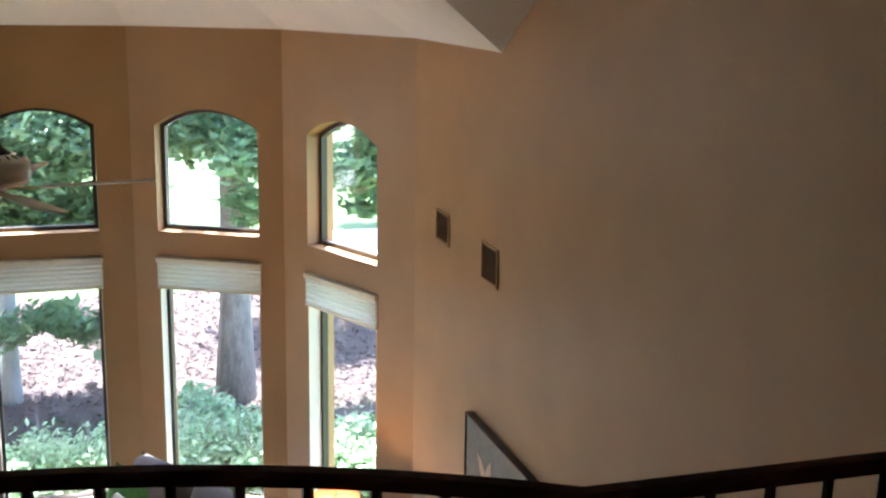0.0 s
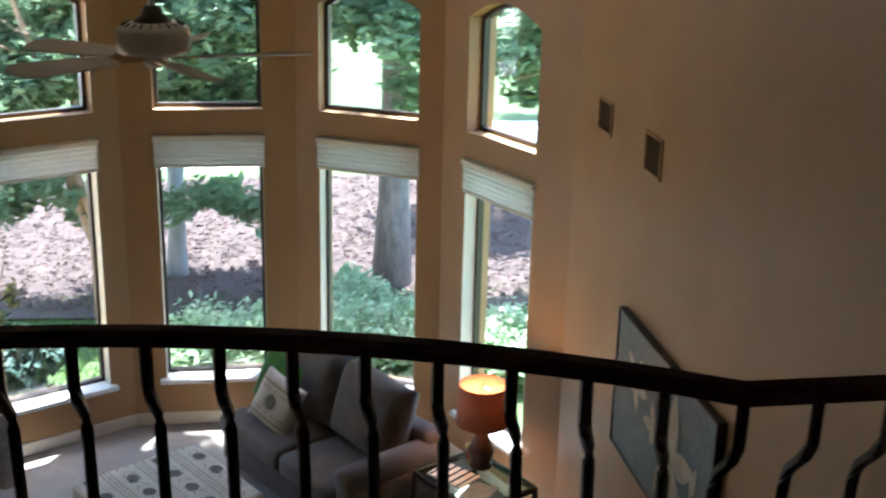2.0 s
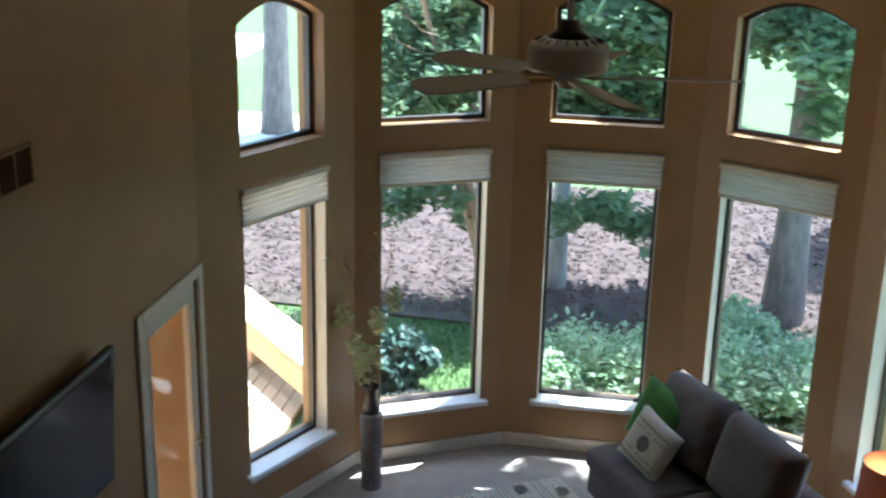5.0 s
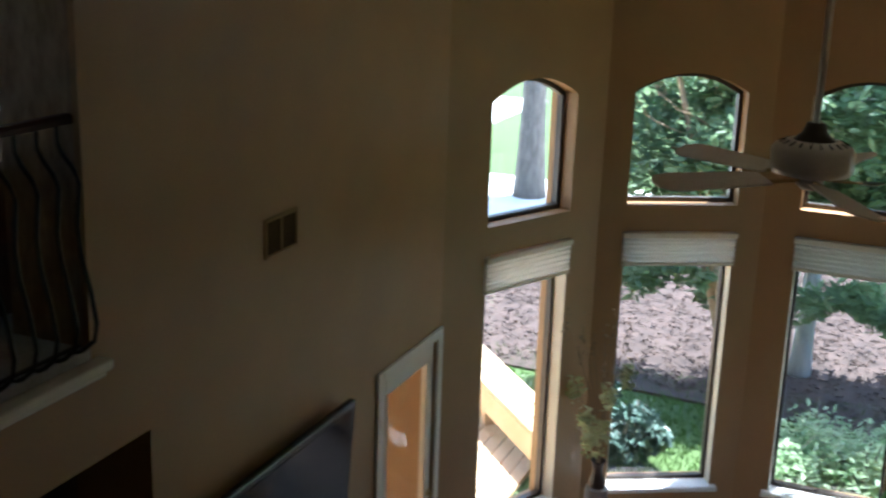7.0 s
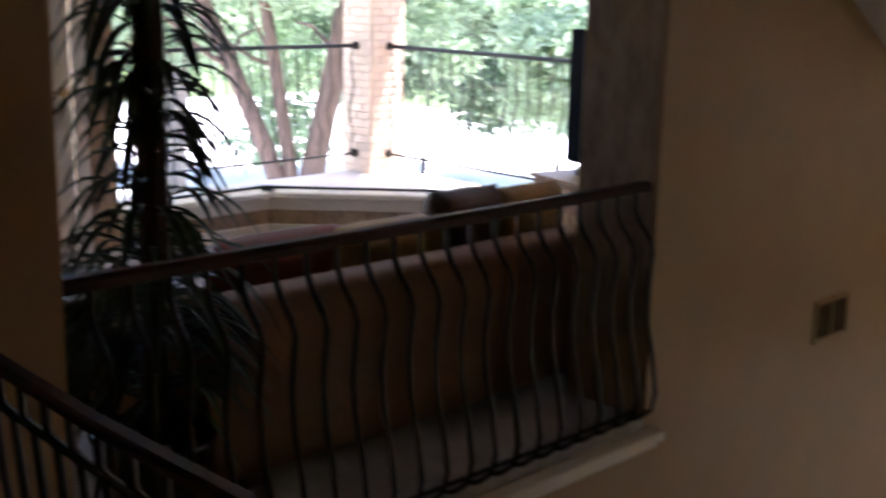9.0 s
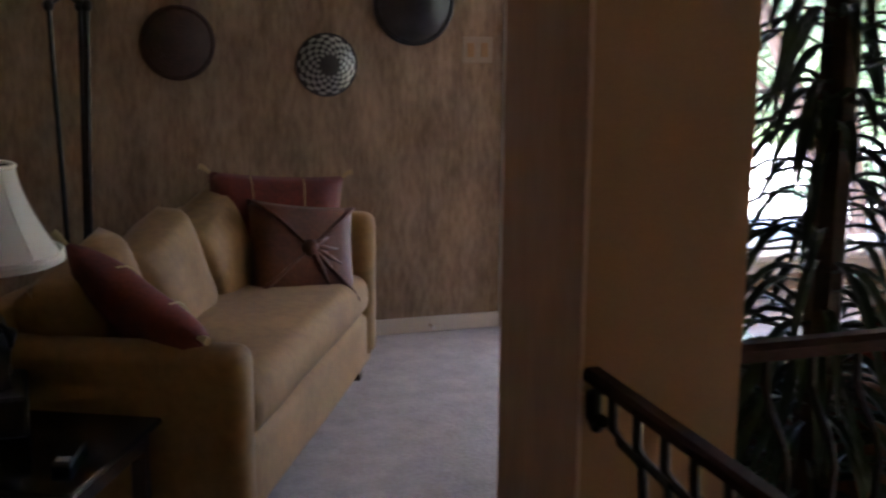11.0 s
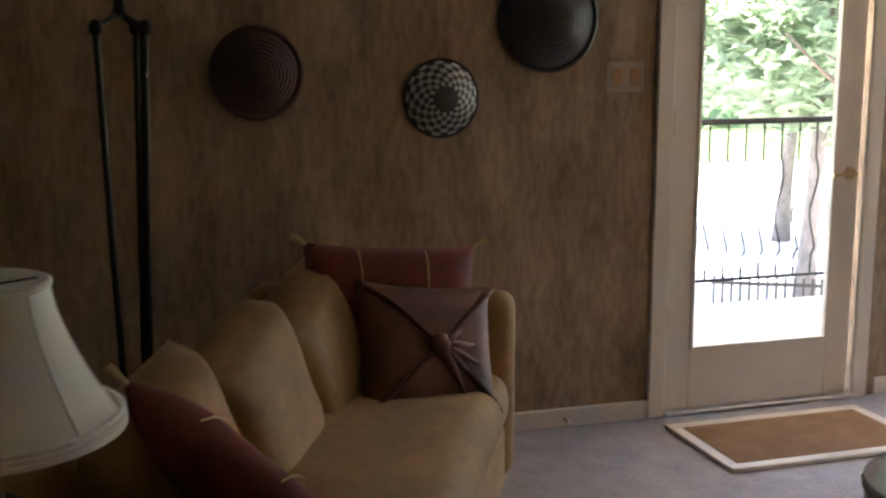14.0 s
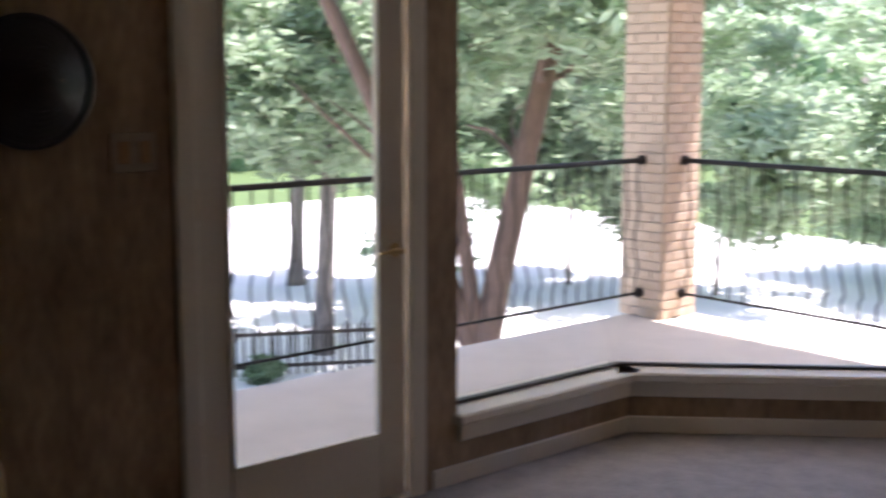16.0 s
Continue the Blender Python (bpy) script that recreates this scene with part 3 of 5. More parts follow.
# glazed doors
def glazed_door(name, label, m, w, h, stile, low, rail_top, door_mat, trim_mat, hand=1):
    """A full-light door in its casing; local x along the wall, y out of the room, z up from the floor."""
    d = thing(name, label, "door", m, kind="structure")
    bm = bmesh.new()
    for x0, x1, z0, z1 in ((-0.075, -0.004, 0, h + 0.075), (w + 0.004, w + 0.075, 0, h + 0.075), (-0.004, w + 0.004, h + 0.004, h + 0.075)):
        bx(bm, x0, x1, -0.022, -0.002, z0, z1, 0.005)
    part("casing", bm, trim_mat, d)
    bm = bmesh.new()
    for x0, x1, z0, z1 in ((0.004, stile, 0.015, h - 0.004), (w - stile, w - 0.004, 0.015, h - 0.004), (stile, w - stile, 0.015, low), (stile, w - stile, h - rail_top, h - 0.004)):
        bx(bm, x0, x1, 0.012, 0.055, z0, z1, 0.004)
    part("leaf", bm, door_mat, d)
    pane("pane", [(stile, low), (w - stile, low), (w - stile, h - rail_top), (stile, h - rail_top)], 0.035, d)
    bm = bmesh.new()
    for x0, x1, z0, z1 in ((stile - 0.001, stile + 0.014, low, h - rail_top), (w - stile - 0.014, w - stile + 0.001, low, h - rail_top), (stile + 0.014, w - stile - 0.014, low, low + 0.014)):
        bx(bm, x0, x1, 0.004, 0.030, z0, z1, 0.003)
    part("glazing_bead", bm, door_mat, d)
    part("threshold", box(0, w, -0.03, 0.12, 0.0, 0.018, 0.004), M_STEEL, d, "metal threshold")
    for z in (0.40, 1.16, 1.85):
        part("hinge", sweep(bmesh.new(), [(0.003, 0.004, z - 0.05), (0.003, 0.004, z + 0.05)], 0.008, 8), M_BRASS, d)
    hx = w - stile * 0.42
    bm = bmesh.new()
    lathe(bm, [(0.0, 0), (0.028, 0), (0.028, 0.006), (0.012, 0.014), (0.010, 0.045), (0.0, 0.045)], 16)
    for v in bm.verts:
        v.co = Vector((hx + v.co.x, 0.012 - v.co.z, 0.94 + v.co.y))
    sweep(bm, [(hx, -0.03, 0.94), (hx - 0.05, -0.034, 0.944), (hx - 0.105, -0.030, 0.938)], [0.009, 0.008, 0.006], 8)
    part("door_handle", bm, M_BRASS, d, "brass lever handle")
    return d


glazed_door("door_1", "white full-glass door with brass handle to the balcony", Matrix.Translation((XW, 2.725, 0)) @ pose(0, 0, 0, 0, 0, 90), 0.86, 2.05, 0.115, 0.255, 0.13, M_TRIM, M_TRIM)
glazed_door("door_2", "cream full-glass patio door beside the television", Matrix.Translation((XL, 6.587, ZF)) @ pose(0, 0, 0, 0, 0, 90), 0.83, 2.02, 0.10, 0.25, 0.13, M_TRIM, M_TRIM)

# ---- outside ----
def leaves(name, centres, count, size, material, parent=None, seed=1, flat=0.4, z_min=-99):
    """Many small folded leaves scattered in soft clumps round (x, y, z, rx, ry, rz) centres, as one mesh."""
    rng = np.random.default_rng(seed)
    cs = np.array(centres, float)
    vol = (cs[:, 3] * cs[:, 4] * cs[:, 5]) ** 0.67
    who = rng.choice(len(cs), count, p=vol / vol.sum())
    v = rng.normal(size=(count, 3))
    v /= np.linalg.norm(v, axis=1)[:, None]
    p = cs[who, :3] + v * cs[who, 3:] * (rng.random(count) ** 0.45)[:, None] * (0.75 + 0.5 * rng.random(count))[:, None]
    p[:, 2] = np.maximum(p[:, 2], z_min + 0.05 * rng.random(count))
    a = rng.normal(size=(count, 3))
    a[:, 2] *= flat
    a /= np.linalg.norm(a, axis=1)[:, None]
    b = np.cross(a, rng.normal(size=(count, 3)) * [flat, flat, 1])
    b /= np.linalg.norm(b, axis=1)[:, None] + 1e-9
    n = np.cross(a, b)
    s = size * (0.6 + 0.8 * rng.random(count))[:, None]
    V = np.stack([p - a * s, p + b * s * 0.42 + n * s * 0.12, p + a * s, p - b * s * 0.42 + n * s * 0.12], 1).reshape(-1, 3)
    i = np.arange(count) * 4
    F = np.concatenate([np.stack([i, i + 1, i + 2], 1), np.stack([i, i + 2, i + 3], 1)])
    me = bpy.data.meshes.new(name)
    me.from_pydata(V.tolist(), [], F.tolist())
    me.materials.append(material)
    ob = new(name, me)
    ob.parent = parent
    if name != "crown":
        ob["kind"] = "stuff"
    return ob


def limb(bm, p, d, length, r, rng, bend=0.25, n=6, seg=6):
    """A bending, tapering limb; returns its points."""
    pts, rad = [Vector(p)], [r]
    d = Vector(d).normalized()
    for k in range(seg):
        d = (d + Vector(rng.normal(size=3)) * bend * 0.35 + Vector((0, 0, 0.04))).normalized()
        pts.append(pts[-1] + d * length / seg)
        rad.append(r * (1 - 0.72 * (k + 1) / seg))
    sweep(bm, pts, rad, n)
    return pts


def tree(label, x, y, stems, height, crown, count, leaf, bark, seed, leafmat=None, z=-3.15, group="", fork=0.0):
    """A tree: stems of (lean x, lean y, radius), limbs off them, and a crown of leaf clumps given round its foot."""
    rng = np.random.default_rng(seed)
    t = thing("tree", label, "tree", Matrix.Translation((x, y, z)), group)
    bm = bmesh.new()
    for lx, ly, r in stems:
        pts, rad = [], []
        for k in range(9):
            f = k / 8
            g = max(0.0, f - fork) / (1 - fork)
            pts.append(Vector((lx * g ** 1.15 + 0.05 * math.sin(5 * f + seed) * height * 0.1, ly * g ** 1.15, height * f - 0.1)))
            rad.append(r * (1.35 - 0.3 * min(f * 8, 1)) * (1 - 0.6 * f))
        sweep(bm, pts, rad, 10)
        for k in range(7):
            i = 3 + k % 5
            ang = rng.random() * math.tau
            limb(bm, pts[i], (math.cos(ang), math.sin(ang), 0.35), height * 0.2, rad[i] * 0.34, rng, 0.5)
    part("trunk", bm, bark, t, smooth=True)
    leaves("crown", crown, count, leaf, leafmat or M_LEAF, t, seed)
    return t


def clumps(n, cx, cy, cz, rx, ry, rz, r, seed):
    rng = np.random.default_rng(seed)
    out = []
    for k in range(n):
        v = rng.normal(size=3)
        v *= rng.random() ** 0.4 / np.linalg.norm(v)
        q = r * (0.6 + 0.8 * rng.random())
        out.append((cx + v[0] * rx, cy + v[1] * ry, cz + v[2] * rz, q, q, q * 0.6))
    return out


GZ = -3.15
bm = bmesh.new()
bx(bm, -600, 600, -600, 600, GZ - 1, GZ)
tagged(obj("ground", bm, M_LAWN), "sunlit mown lawn reaching the woods", "lawn", kind="structure")


def patch(name, cx, cy, rx, ry, z, material, label, category, seed, n=40, power=1.0):
    rr = random.Random(seed)
    ph = [rr.random() * 6 for _ in range(4)]
    pts = []
    for k in range(n):
        a = k * math.tau / n
        q = 1 + 0.06 * math.sin(3 * a + ph[0]) + 0.04 * math.sin(7 * a + ph[1])
        c, s = math.cos(a), math.sin(a)
        pts.append((cx + rx * q * math.copysign(abs(c) ** power, c), cy + ry * q * math.copysign(abs(s) ** power, s)))
    return slab(name, pts, GZ - 0.1, z, material, label, category)


patch("mulch_bed", -0.6, 15.3, 8.8, 2.9, GZ + 0.03, M_MULCH, "reddish bark mulch bed under the trees", "mulch", 2, power=0.5)
slab("driveway", [(-9.5, 18.6), (30, 19.0), (30, 22.4), (-9.5, 21.9)], GZ - 0.1, GZ + 0.02, M_DRIVE, "pale sunlit concrete drive beyond the beds", "driveway")
# added slab: its near-white colour gives the lawn's glare west of the house
slab("glare_ground", [(-40, -6), (-9.6, -6), (-9.6, 32), (-40, 32)], GZ - 0.1, GZ + 0.02, M_DRIVE, "pale slab added for the glaring white ground beside the house", "driveway")
# loose bark chips
chip_rng = np.random.default_rng(5)
V, F = [], []
for k in range(11000):
    cx, cy = chip_rng.uniform(-7, 6.5), chip_rng.uniform(12.45, 18.0)
    a, s = chip_rng.uniform(0, math.tau), chip_rng.uniform(0.015, 0.042)
    tz = chip_rng.uniform(-0.02, 0.02)
    c, q = math.cos(a), math.sin(a)
    for u, w, h in ((-s, -s * .4, tz), (s, -s * .4, -tz), (s, s * .4, 0.01), (-s, s * .4, 0.012)):
        V.append((cx + u * c - w * q, cy + u * q + w * c, GZ + 0.05 + h))
    F.append((4 * k, 4 * k + 1, 4 * k + 2, 4 * k + 3))
me = bpy.data.meshes.new("bark_chips")
me.from_pydata(V, [], F)
me.materials.append(M_MULCH)
tagged(new("bark_chips", me), "loose bark chips strewn over the bed", "mulch", kind="stuff")

# mown grass between the house and the beds
gr = np.random.default_rng(14)
n = 26000
gx, gy = gr.uniform(-4.2, 4.2, n), gr.uniform(9.9, 12.9, n)
ga, gh, gl = gr.uniform(0, math.tau, n), gr.uniform(0.035, 0.075, n), gr.uniform(-0.02, 0.02, (n, 2))
base = np.stack([gx, gy, np.full(n, GZ)], 1)
side = np.stack([np.cos(ga), np.sin(ga), 0 * ga], 1) * 0.006
tip = base + np.stack([gl[:, 0], gl[:, 1], gh], 1)
V = np.stack([base - side, base + side, tip], 1).reshape(-1, 3)
me = bpy.data.meshes.new("grass")
me.from_pydata(V.tolist(), [], np.arange(3 * n).reshape(-1, 3).tolist())
me.materials.append(M_GRASS)
tagged(new("grass", me), "short mown grass blades in front of the mulch bed", "grass", kind="stuff")

# hedge below the bay
hc = []
hr = random.Random(9)
for k in range(70):
    f = k / 69
    hx = -0.85 + 4.9 * f
    hy = 10.72 + 0.3 * math.sin(f * 5) - 0.8 * max(0, f - 0.55)
    hc.append((hx + hr.uniform(-.1, .1), hy + hr.uniform(-.48, .48), -2.88 + hr.uniform(-.06, .06), 0.34, 0.34, 0.27))
hedge = thing("hedge", "clipped hedge under the bay windows, its leaves paled for sunlight", "hedge", kind="stuff")
leaves("foliage", hc, 34000, 0.045, M_HEDGE, hedge, 3, 0.3, GZ)
bm = bmesh.new()
for k in range(0, 70, 3):
    for j in range(3):
        x, y, z = hc[k][:3]
        sweep(bm, [(x, y, GZ), (x + hr.uniform(-.1, .1), y + hr.uniform(-.1, .1), -2.9), (x + hr.uniform(-.25, .25), y + hr.uniform(-.25, .25), -2.55)], [0.012, 0.009, 0.004], 5)
part("stems", bm, M_BARK, hedge)


def shrub(label, x, y, h, r, count, material, seed, leaf=0.05):
    s = thing("shrub", label, "shrub", Matrix.Translation((x, y, GZ)))
    leaves("foliage", clumps(14, 0, 0, h * 0.5, r * 0.6, r * 0.6, h * 0.3, r * 0.45, seed), count, leaf, material, s, seed, 0.7, 0.02)
    bm = bmesh.new()
    q = random.Random(seed)
    for k in range(7):
        a = q.random() * 6.28
        sweep(bm, [(0, 0, 0), (0.3 * r * math.cos(a), 0.3 * r * math.sin(a), h * 0.5), (0.7 * r * math.cos(a), 0.7 * r * math.sin(a), h * 0.85)], [0.015, 0.01, 0.004], 5)
    part("stems", bm, M_BARK, s)


shrub("blue-green spiky shrub beside the deck", -2.05, 10.5, 0.62, 0.42, 3500, M_SPIKY, 21, 0.07)
shrub("dark green shrub beside the deck", -2.55, 10.95, 0.75, 0.36, 3000, M_SPIKY, 22)
shrub("bright green shrub at the foot of the tree", 1.2, 12.2, 0.45, 0.5, 4000, M_HEDGE, 24)

# the nine clumps at 8.6 are out of view, added to dapple the sun
tree("tall grey-barked tree behind the hedge", 1.66, 13.05, [(-0.05, 0.25, 0.185)], 9.0,
     clumps(30, -0.2, -0.3, 4.6, 1.9, 1.3, 1.3, 0.5, 31) + clumps(22, 1.7, -0.6, 3.4, 0.9, 0.9, 1.1, 0.45, 41) + clumps(8, 0.4, -0.8, 2.9, 0.6, .5, .5, 0.4, 51) + clumps(9, -1.2, -1.6, 8.6, 2.0, 1.2, 0.8, 0.4, 55)
     + clumps(13, -0.55, -0.35, 3.2, 0.45, 0.5, 0.3, 0.27, 56) + clumps(8, 0.12, -0.5, 2.35, 0.3, 0.3, 0.22, 0.2, 57) + clumps(9, 1.45, -0.6, 2.55, 0.6, 0.5, 0.35, 0.25, 58), 18500, 0.085, M_BARK, 31)
tree("crape myrtle with smooth tan stems", -1.46, 12.52, [(-1.45, 0.2, 0.085), (-0.55, 0.15, 0.065), (-1.0, -0.3, 0.05)], 4.6,
     clumps(30, -0.4, 0.1, 3.0, 1.05, 1.0, 1.0, 0.40, 32) + clumps(16, -0.45, 0.1, 1.22, 1.1, 0.5, 0.24, 0.26, 42), 10000, 0.07, M_TANBARK, 32, fork=0.08)
tree("pale-trunked tree with low spreading branches", -0.84, 13.53, [(0.25, 0.1, 0.10)], 6.0,
     clumps(40, 0.75, 0.0, 2.9, 1.35, 1.0, 1.4, 0.48, 33) + clumps(16, 0.55, -0.5, 1.08, 1.0, 0.5, 0.26, 0.27, 43), 12500, 0.08, M_BARKP, 33)
tree("tall straight tree on the lawn", -6.30, 20.45, [(0.3, 0.2, 0.24)], 11.0, clumps(30, 0, 0, 8.2, 3.5, 3.0, 1.6, 0.8, 34), 14000, 0.12, M_BARK, 34)
for i, (tx, ty, hh) in enumerate(((4.6, 16.5, 7.5), (0.6, 24.0, 8.0), (7.5, 23.0, 9.0))):
    tree("leafy tree beyond the beds", tx, ty, [(0.2, 0.1, 0.16)], hh, clumps(30, 0, 0, hh * 0.6, 1.9, 1.7, hh * 0.24, 0.6, 60 + i), 9000, 0.11, M_BARK, 60 + i)

# trees off the balcony
tree("multi-stemmed tree with reddish bark by the balcony", -13.75, 11.02, [(-2.3, -2.8, 0.15), (-0.75, -0.95, 0.12), (1.3, 1.6, 0.20)], 9.5,
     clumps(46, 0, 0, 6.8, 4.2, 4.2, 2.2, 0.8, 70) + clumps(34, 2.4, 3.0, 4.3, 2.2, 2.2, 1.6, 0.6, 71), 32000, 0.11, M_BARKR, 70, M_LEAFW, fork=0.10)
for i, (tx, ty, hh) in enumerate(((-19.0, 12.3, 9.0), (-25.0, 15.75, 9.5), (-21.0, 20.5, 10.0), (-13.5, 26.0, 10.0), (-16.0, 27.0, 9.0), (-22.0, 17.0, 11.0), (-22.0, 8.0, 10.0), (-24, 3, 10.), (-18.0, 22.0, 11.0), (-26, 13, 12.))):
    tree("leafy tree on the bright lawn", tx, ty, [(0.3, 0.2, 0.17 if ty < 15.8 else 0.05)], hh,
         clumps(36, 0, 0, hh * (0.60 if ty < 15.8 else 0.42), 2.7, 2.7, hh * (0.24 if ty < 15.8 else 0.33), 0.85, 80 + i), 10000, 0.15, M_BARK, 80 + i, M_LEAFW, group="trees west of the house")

# low dark fence and a green plant standing on the pale west slab
pk = thing("fence", "low dark picket fence beyond the balcony", "fence", Matrix.Translation((-18.6, 10.3, GZ + 0.02)) @ pose(0, 0, 0, 0, 0, 62))
for k in range(22):
    part("picket", box(k * 0.14 - 0.02, k * 0.14 + 0.02, -0.012, 0.012, 0.0, 0.78, 0.004), M_BRONZE, pk)
for z in (0.14, 0.66):
    part("fence_rail", box(-0.05, 3.0, 0.013, 0.04, z - 0.03, z + 0.03, 0.004), M_BRONZE, pk)
shrub("bright green plant in front of the low fence", -18.1, 10.5, 0.5, 0.4, 1500, M_LEAF, 25, 0.07)

# far woods
wc = []
wr = random.Random(12)
for k in range(300):
    a = math.tau * k / 300
    r = wr.uniform(62, 85)
    wc.append((r * math.sin(a), r * math.cos(a), GZ + wr.uniform(2, 9), 4.5, 4.5, 4.5))
woods = leaves("woods", wc, 60000, 0.75, M_LEAF, None, 13, 0.8, GZ)
tagged(woods, "dense green woods closing the view", "woods", kind="stuff")

# deck outside the patio door
deck = thing("deck", "sunlit cedar plank deck outside the patio door", "deck", Matrix.Translation((0, 0, GZ)), kind="structure")
for k in range(34):
    x0 = -7.2 + k * 0.14
    y1 = 9.8 + min(2.9, max(0, (-2.45 - x0) * 1.12))
    if x0 > -2.72:
        continue
    part("plank", box(x0, x0 + 0.132, 6.62, y1, 0.0, 0.05, 0.006), M_DECK, deck)
bench = thing("deck_bench", "long cedar bench on the sunlit deck edge", "bench", Matrix.Translation((-3.35, 10.75, GZ + 0.05)) @ pose(0, 0, 0, 0, 0, -48))
for k in range(3):
    part("seat_board", box(-1.5, 1.5, -0.19 + k * 0.13, -0.07 + k * 0.13, 0.42, 0.46, 0.006), M_DECK, bench)
part("apron", box(-1.5, 1.5, -0.19, -0.155, 0.18, 0.418, 0.005), M_DECK, bench)
for x in (-1.3, 0, 1.3):
    part("leg", box(x - 0.05, x + 0.05, -0.15, 0.15, 0, 0.418, 0.005), M_DECK, bench)

# balcony with brick column
slab("floor_balcony", [(-7.95, -0.9), (XW - 0.2, -0.9), (XW - 0.2, 4.93), (-4.6, 6.62), (XL - 0.2, 6.62), (XL - 0.2, 7.45), (-7.95, 7.45)], -0.35, -0.05, M_BALC, "pale sunlit concrete balcony floor", "floor")
slab("balcony_roof", [(-8.3, -0.9), (XW - 0.2, -0.9), (XW - 0.2, 4.93), (-4.6, 6.62), (XL - 0.2, 6.62), (XL - 0.2, 7.8), (-8.3, 7.8)], 2.72, 2.9, M_CEIL, "pale soffit over the balcony", "ceiling")
col = thing("brick_column", "pale brick column at the balcony corner", "column", Matrix.Translation((-7.84, 7.26, -0.05)))
part("core", box(-0.18, 0.18, -0.18, 0.18, 0, 2.77), M_MORTAR, col)
bb = bmesh.new()
bx(bb, -0.0855, 0.0855, -0.0425, 0.0425, -0.028, 0.028, 0.004)
bme = bpy.data.meshes.new("brick")
bb.to_mesh(bme)
bb.free()
bme.materials.append(M_BRICK)
for c in range(42):
    for s in range(4):
        for off in ((-0.09, 0.09) if c % 2 else (0.0,)):
            piece("brick", bme, pose(0, 0, 0.033 + c * 0.0655, 0, 0, 90 * s) @ Matrix.Translation((off, -0.1475, 0)), col)
hb = bmesh.new()
bx(hb, -0.041, 0.041, -0.0425, 0.0425, -0.028, 0.028, 0.004)
hme = bpy.data.meshes.new("brick")
hb.to_mesh(hme)
hb.free()
hme.materials.append(M_BRICK)
for c in range(0, 42, 2):
    for s in range(4):
        for off in (-0.135, 0.135):
            piece("brick", hme, pose(0, 0, 0.033 + c * 0.0655, 0, 0, 90 * s) @ Matrix.Translation((off, -0.1475, 0)), col)

# ---- railings ----
def along(pts, step, start=0.0):
    """Points at even steps along a line of points, with the way there."""
    pts = [Vector((*p, 0)) for p in pts]
    out, left = [], start
    for a, b in zip(pts, pts[1:]):
        d = b - a
        n = d.length
        while left < n:
            out.append((a + d * (left / n), d.normalized()))
            left += step
        left -= n
    return out


KINKED = [(1.0, 0.0), (0.93, 0.0), (0.885, 0.022), (0.83, 0.066), (0.77, 0.086), (0.70, 0.080), (0.60, 0.070), (0.48, 0.080), (0.33, 0.115), (0.2, 0.135), (0.12, 0.120), (0.07, 0.07), (0.04, 0.02), (0.0, 0.0)]
BELLY = [(1.0, 0.0), (0.925, 0.002), (0.895, 0.018), (0.855, 0.052), (0.82, 0.062), (0.65, 0.074), (0.45, 0.092), (0.25, 0.105), (0.14, 0.098), (0.075, 0.06), (0.04, 0.018), (0.03, 0.0), (0.0, 0.0)]


def railing(name, label, pts, z0, z1, step, top_mat, wide=0.036, tall=0.021, belly=True, shape=BELLY, start=0.05, low=0.0):
    """Handrail on bellied iron balusters that lean out to the left of the way along pts."""
    r = thing(name, label, "railing", Matrix.Translation((0, 0, z0)))
    h = z1 - z0
    bm = bmesh.new()
    line = [Vector((*p, h - tall / 2)) for p in pts]
    sec = [(-0.5, -0.5), (0.5, -0.5), (0.5, 0.15), (0.32, 0.5), (-0.32, 0.5), (-0.5, 0.15)]
    rings = []
    for i, p in enumerate(line):
        a = (line[i] - line[i - 1]).normalized() if i else (line[1] - line[0]).normalized()
        b = (line[i + 1] - line[i]).normalized() if i < len(line) - 1 else a
        n = (Vector((-a.y, a.x, 0)) + Vector((-b.y, b.x, 0)))
        n = n / max(n.length_squared / 2, 0.5)
        rings.append([bm.verts.new(p + n * (u * wide) + Vector((0, 0, v * tall))) for u, v in sec])
    for s, t in zip(rings, rings[1:]):
        for k in range(6):
            bm.faces.new((s[k], s[(k + 1) % 6], t[(k + 1) % 6], t[k]))
    bm.faces.new(rings[0])
    bm.faces.new(rings[-1][::-1])
    part("handrail", bm, top_mat, r)
    bm = bmesh.new()
    sweep(bm, [Vector((*v, low + 0.045)) for v in pts], 0.011, 4)
    part("bottom_rail", bm, M_IRON, r)
    bb = bmesh.new()
    if belly:
        prof = [(0, o, low + (h - tall - low) * f) for f, o in shape]
    else:
        prof = [(0.022 * math.sin((i - 5) / 15 * 2.6 * math.pi) if 5 < i < 20 else 0, 0, low + 0.045 + (h - tall - low - 0.045) * (1 - i / 23)) for i in range(24)]
    sweep(bb, prof, 0.0088 if belly else 0.0065, 6 if belly else 5)
    me = bpy.data.meshes.new("baluster")
    bb.to_mesh(me)
    bb.free()
    me.materials.append(M_IRON)
    for p, d in along(pts, step, start):
        piece("baluster", me, Matrix.Translation(p) @ pose(0, 0, 0, 0, 0, math.degrees(math.atan2(d.y, d.x))), r)
    return r


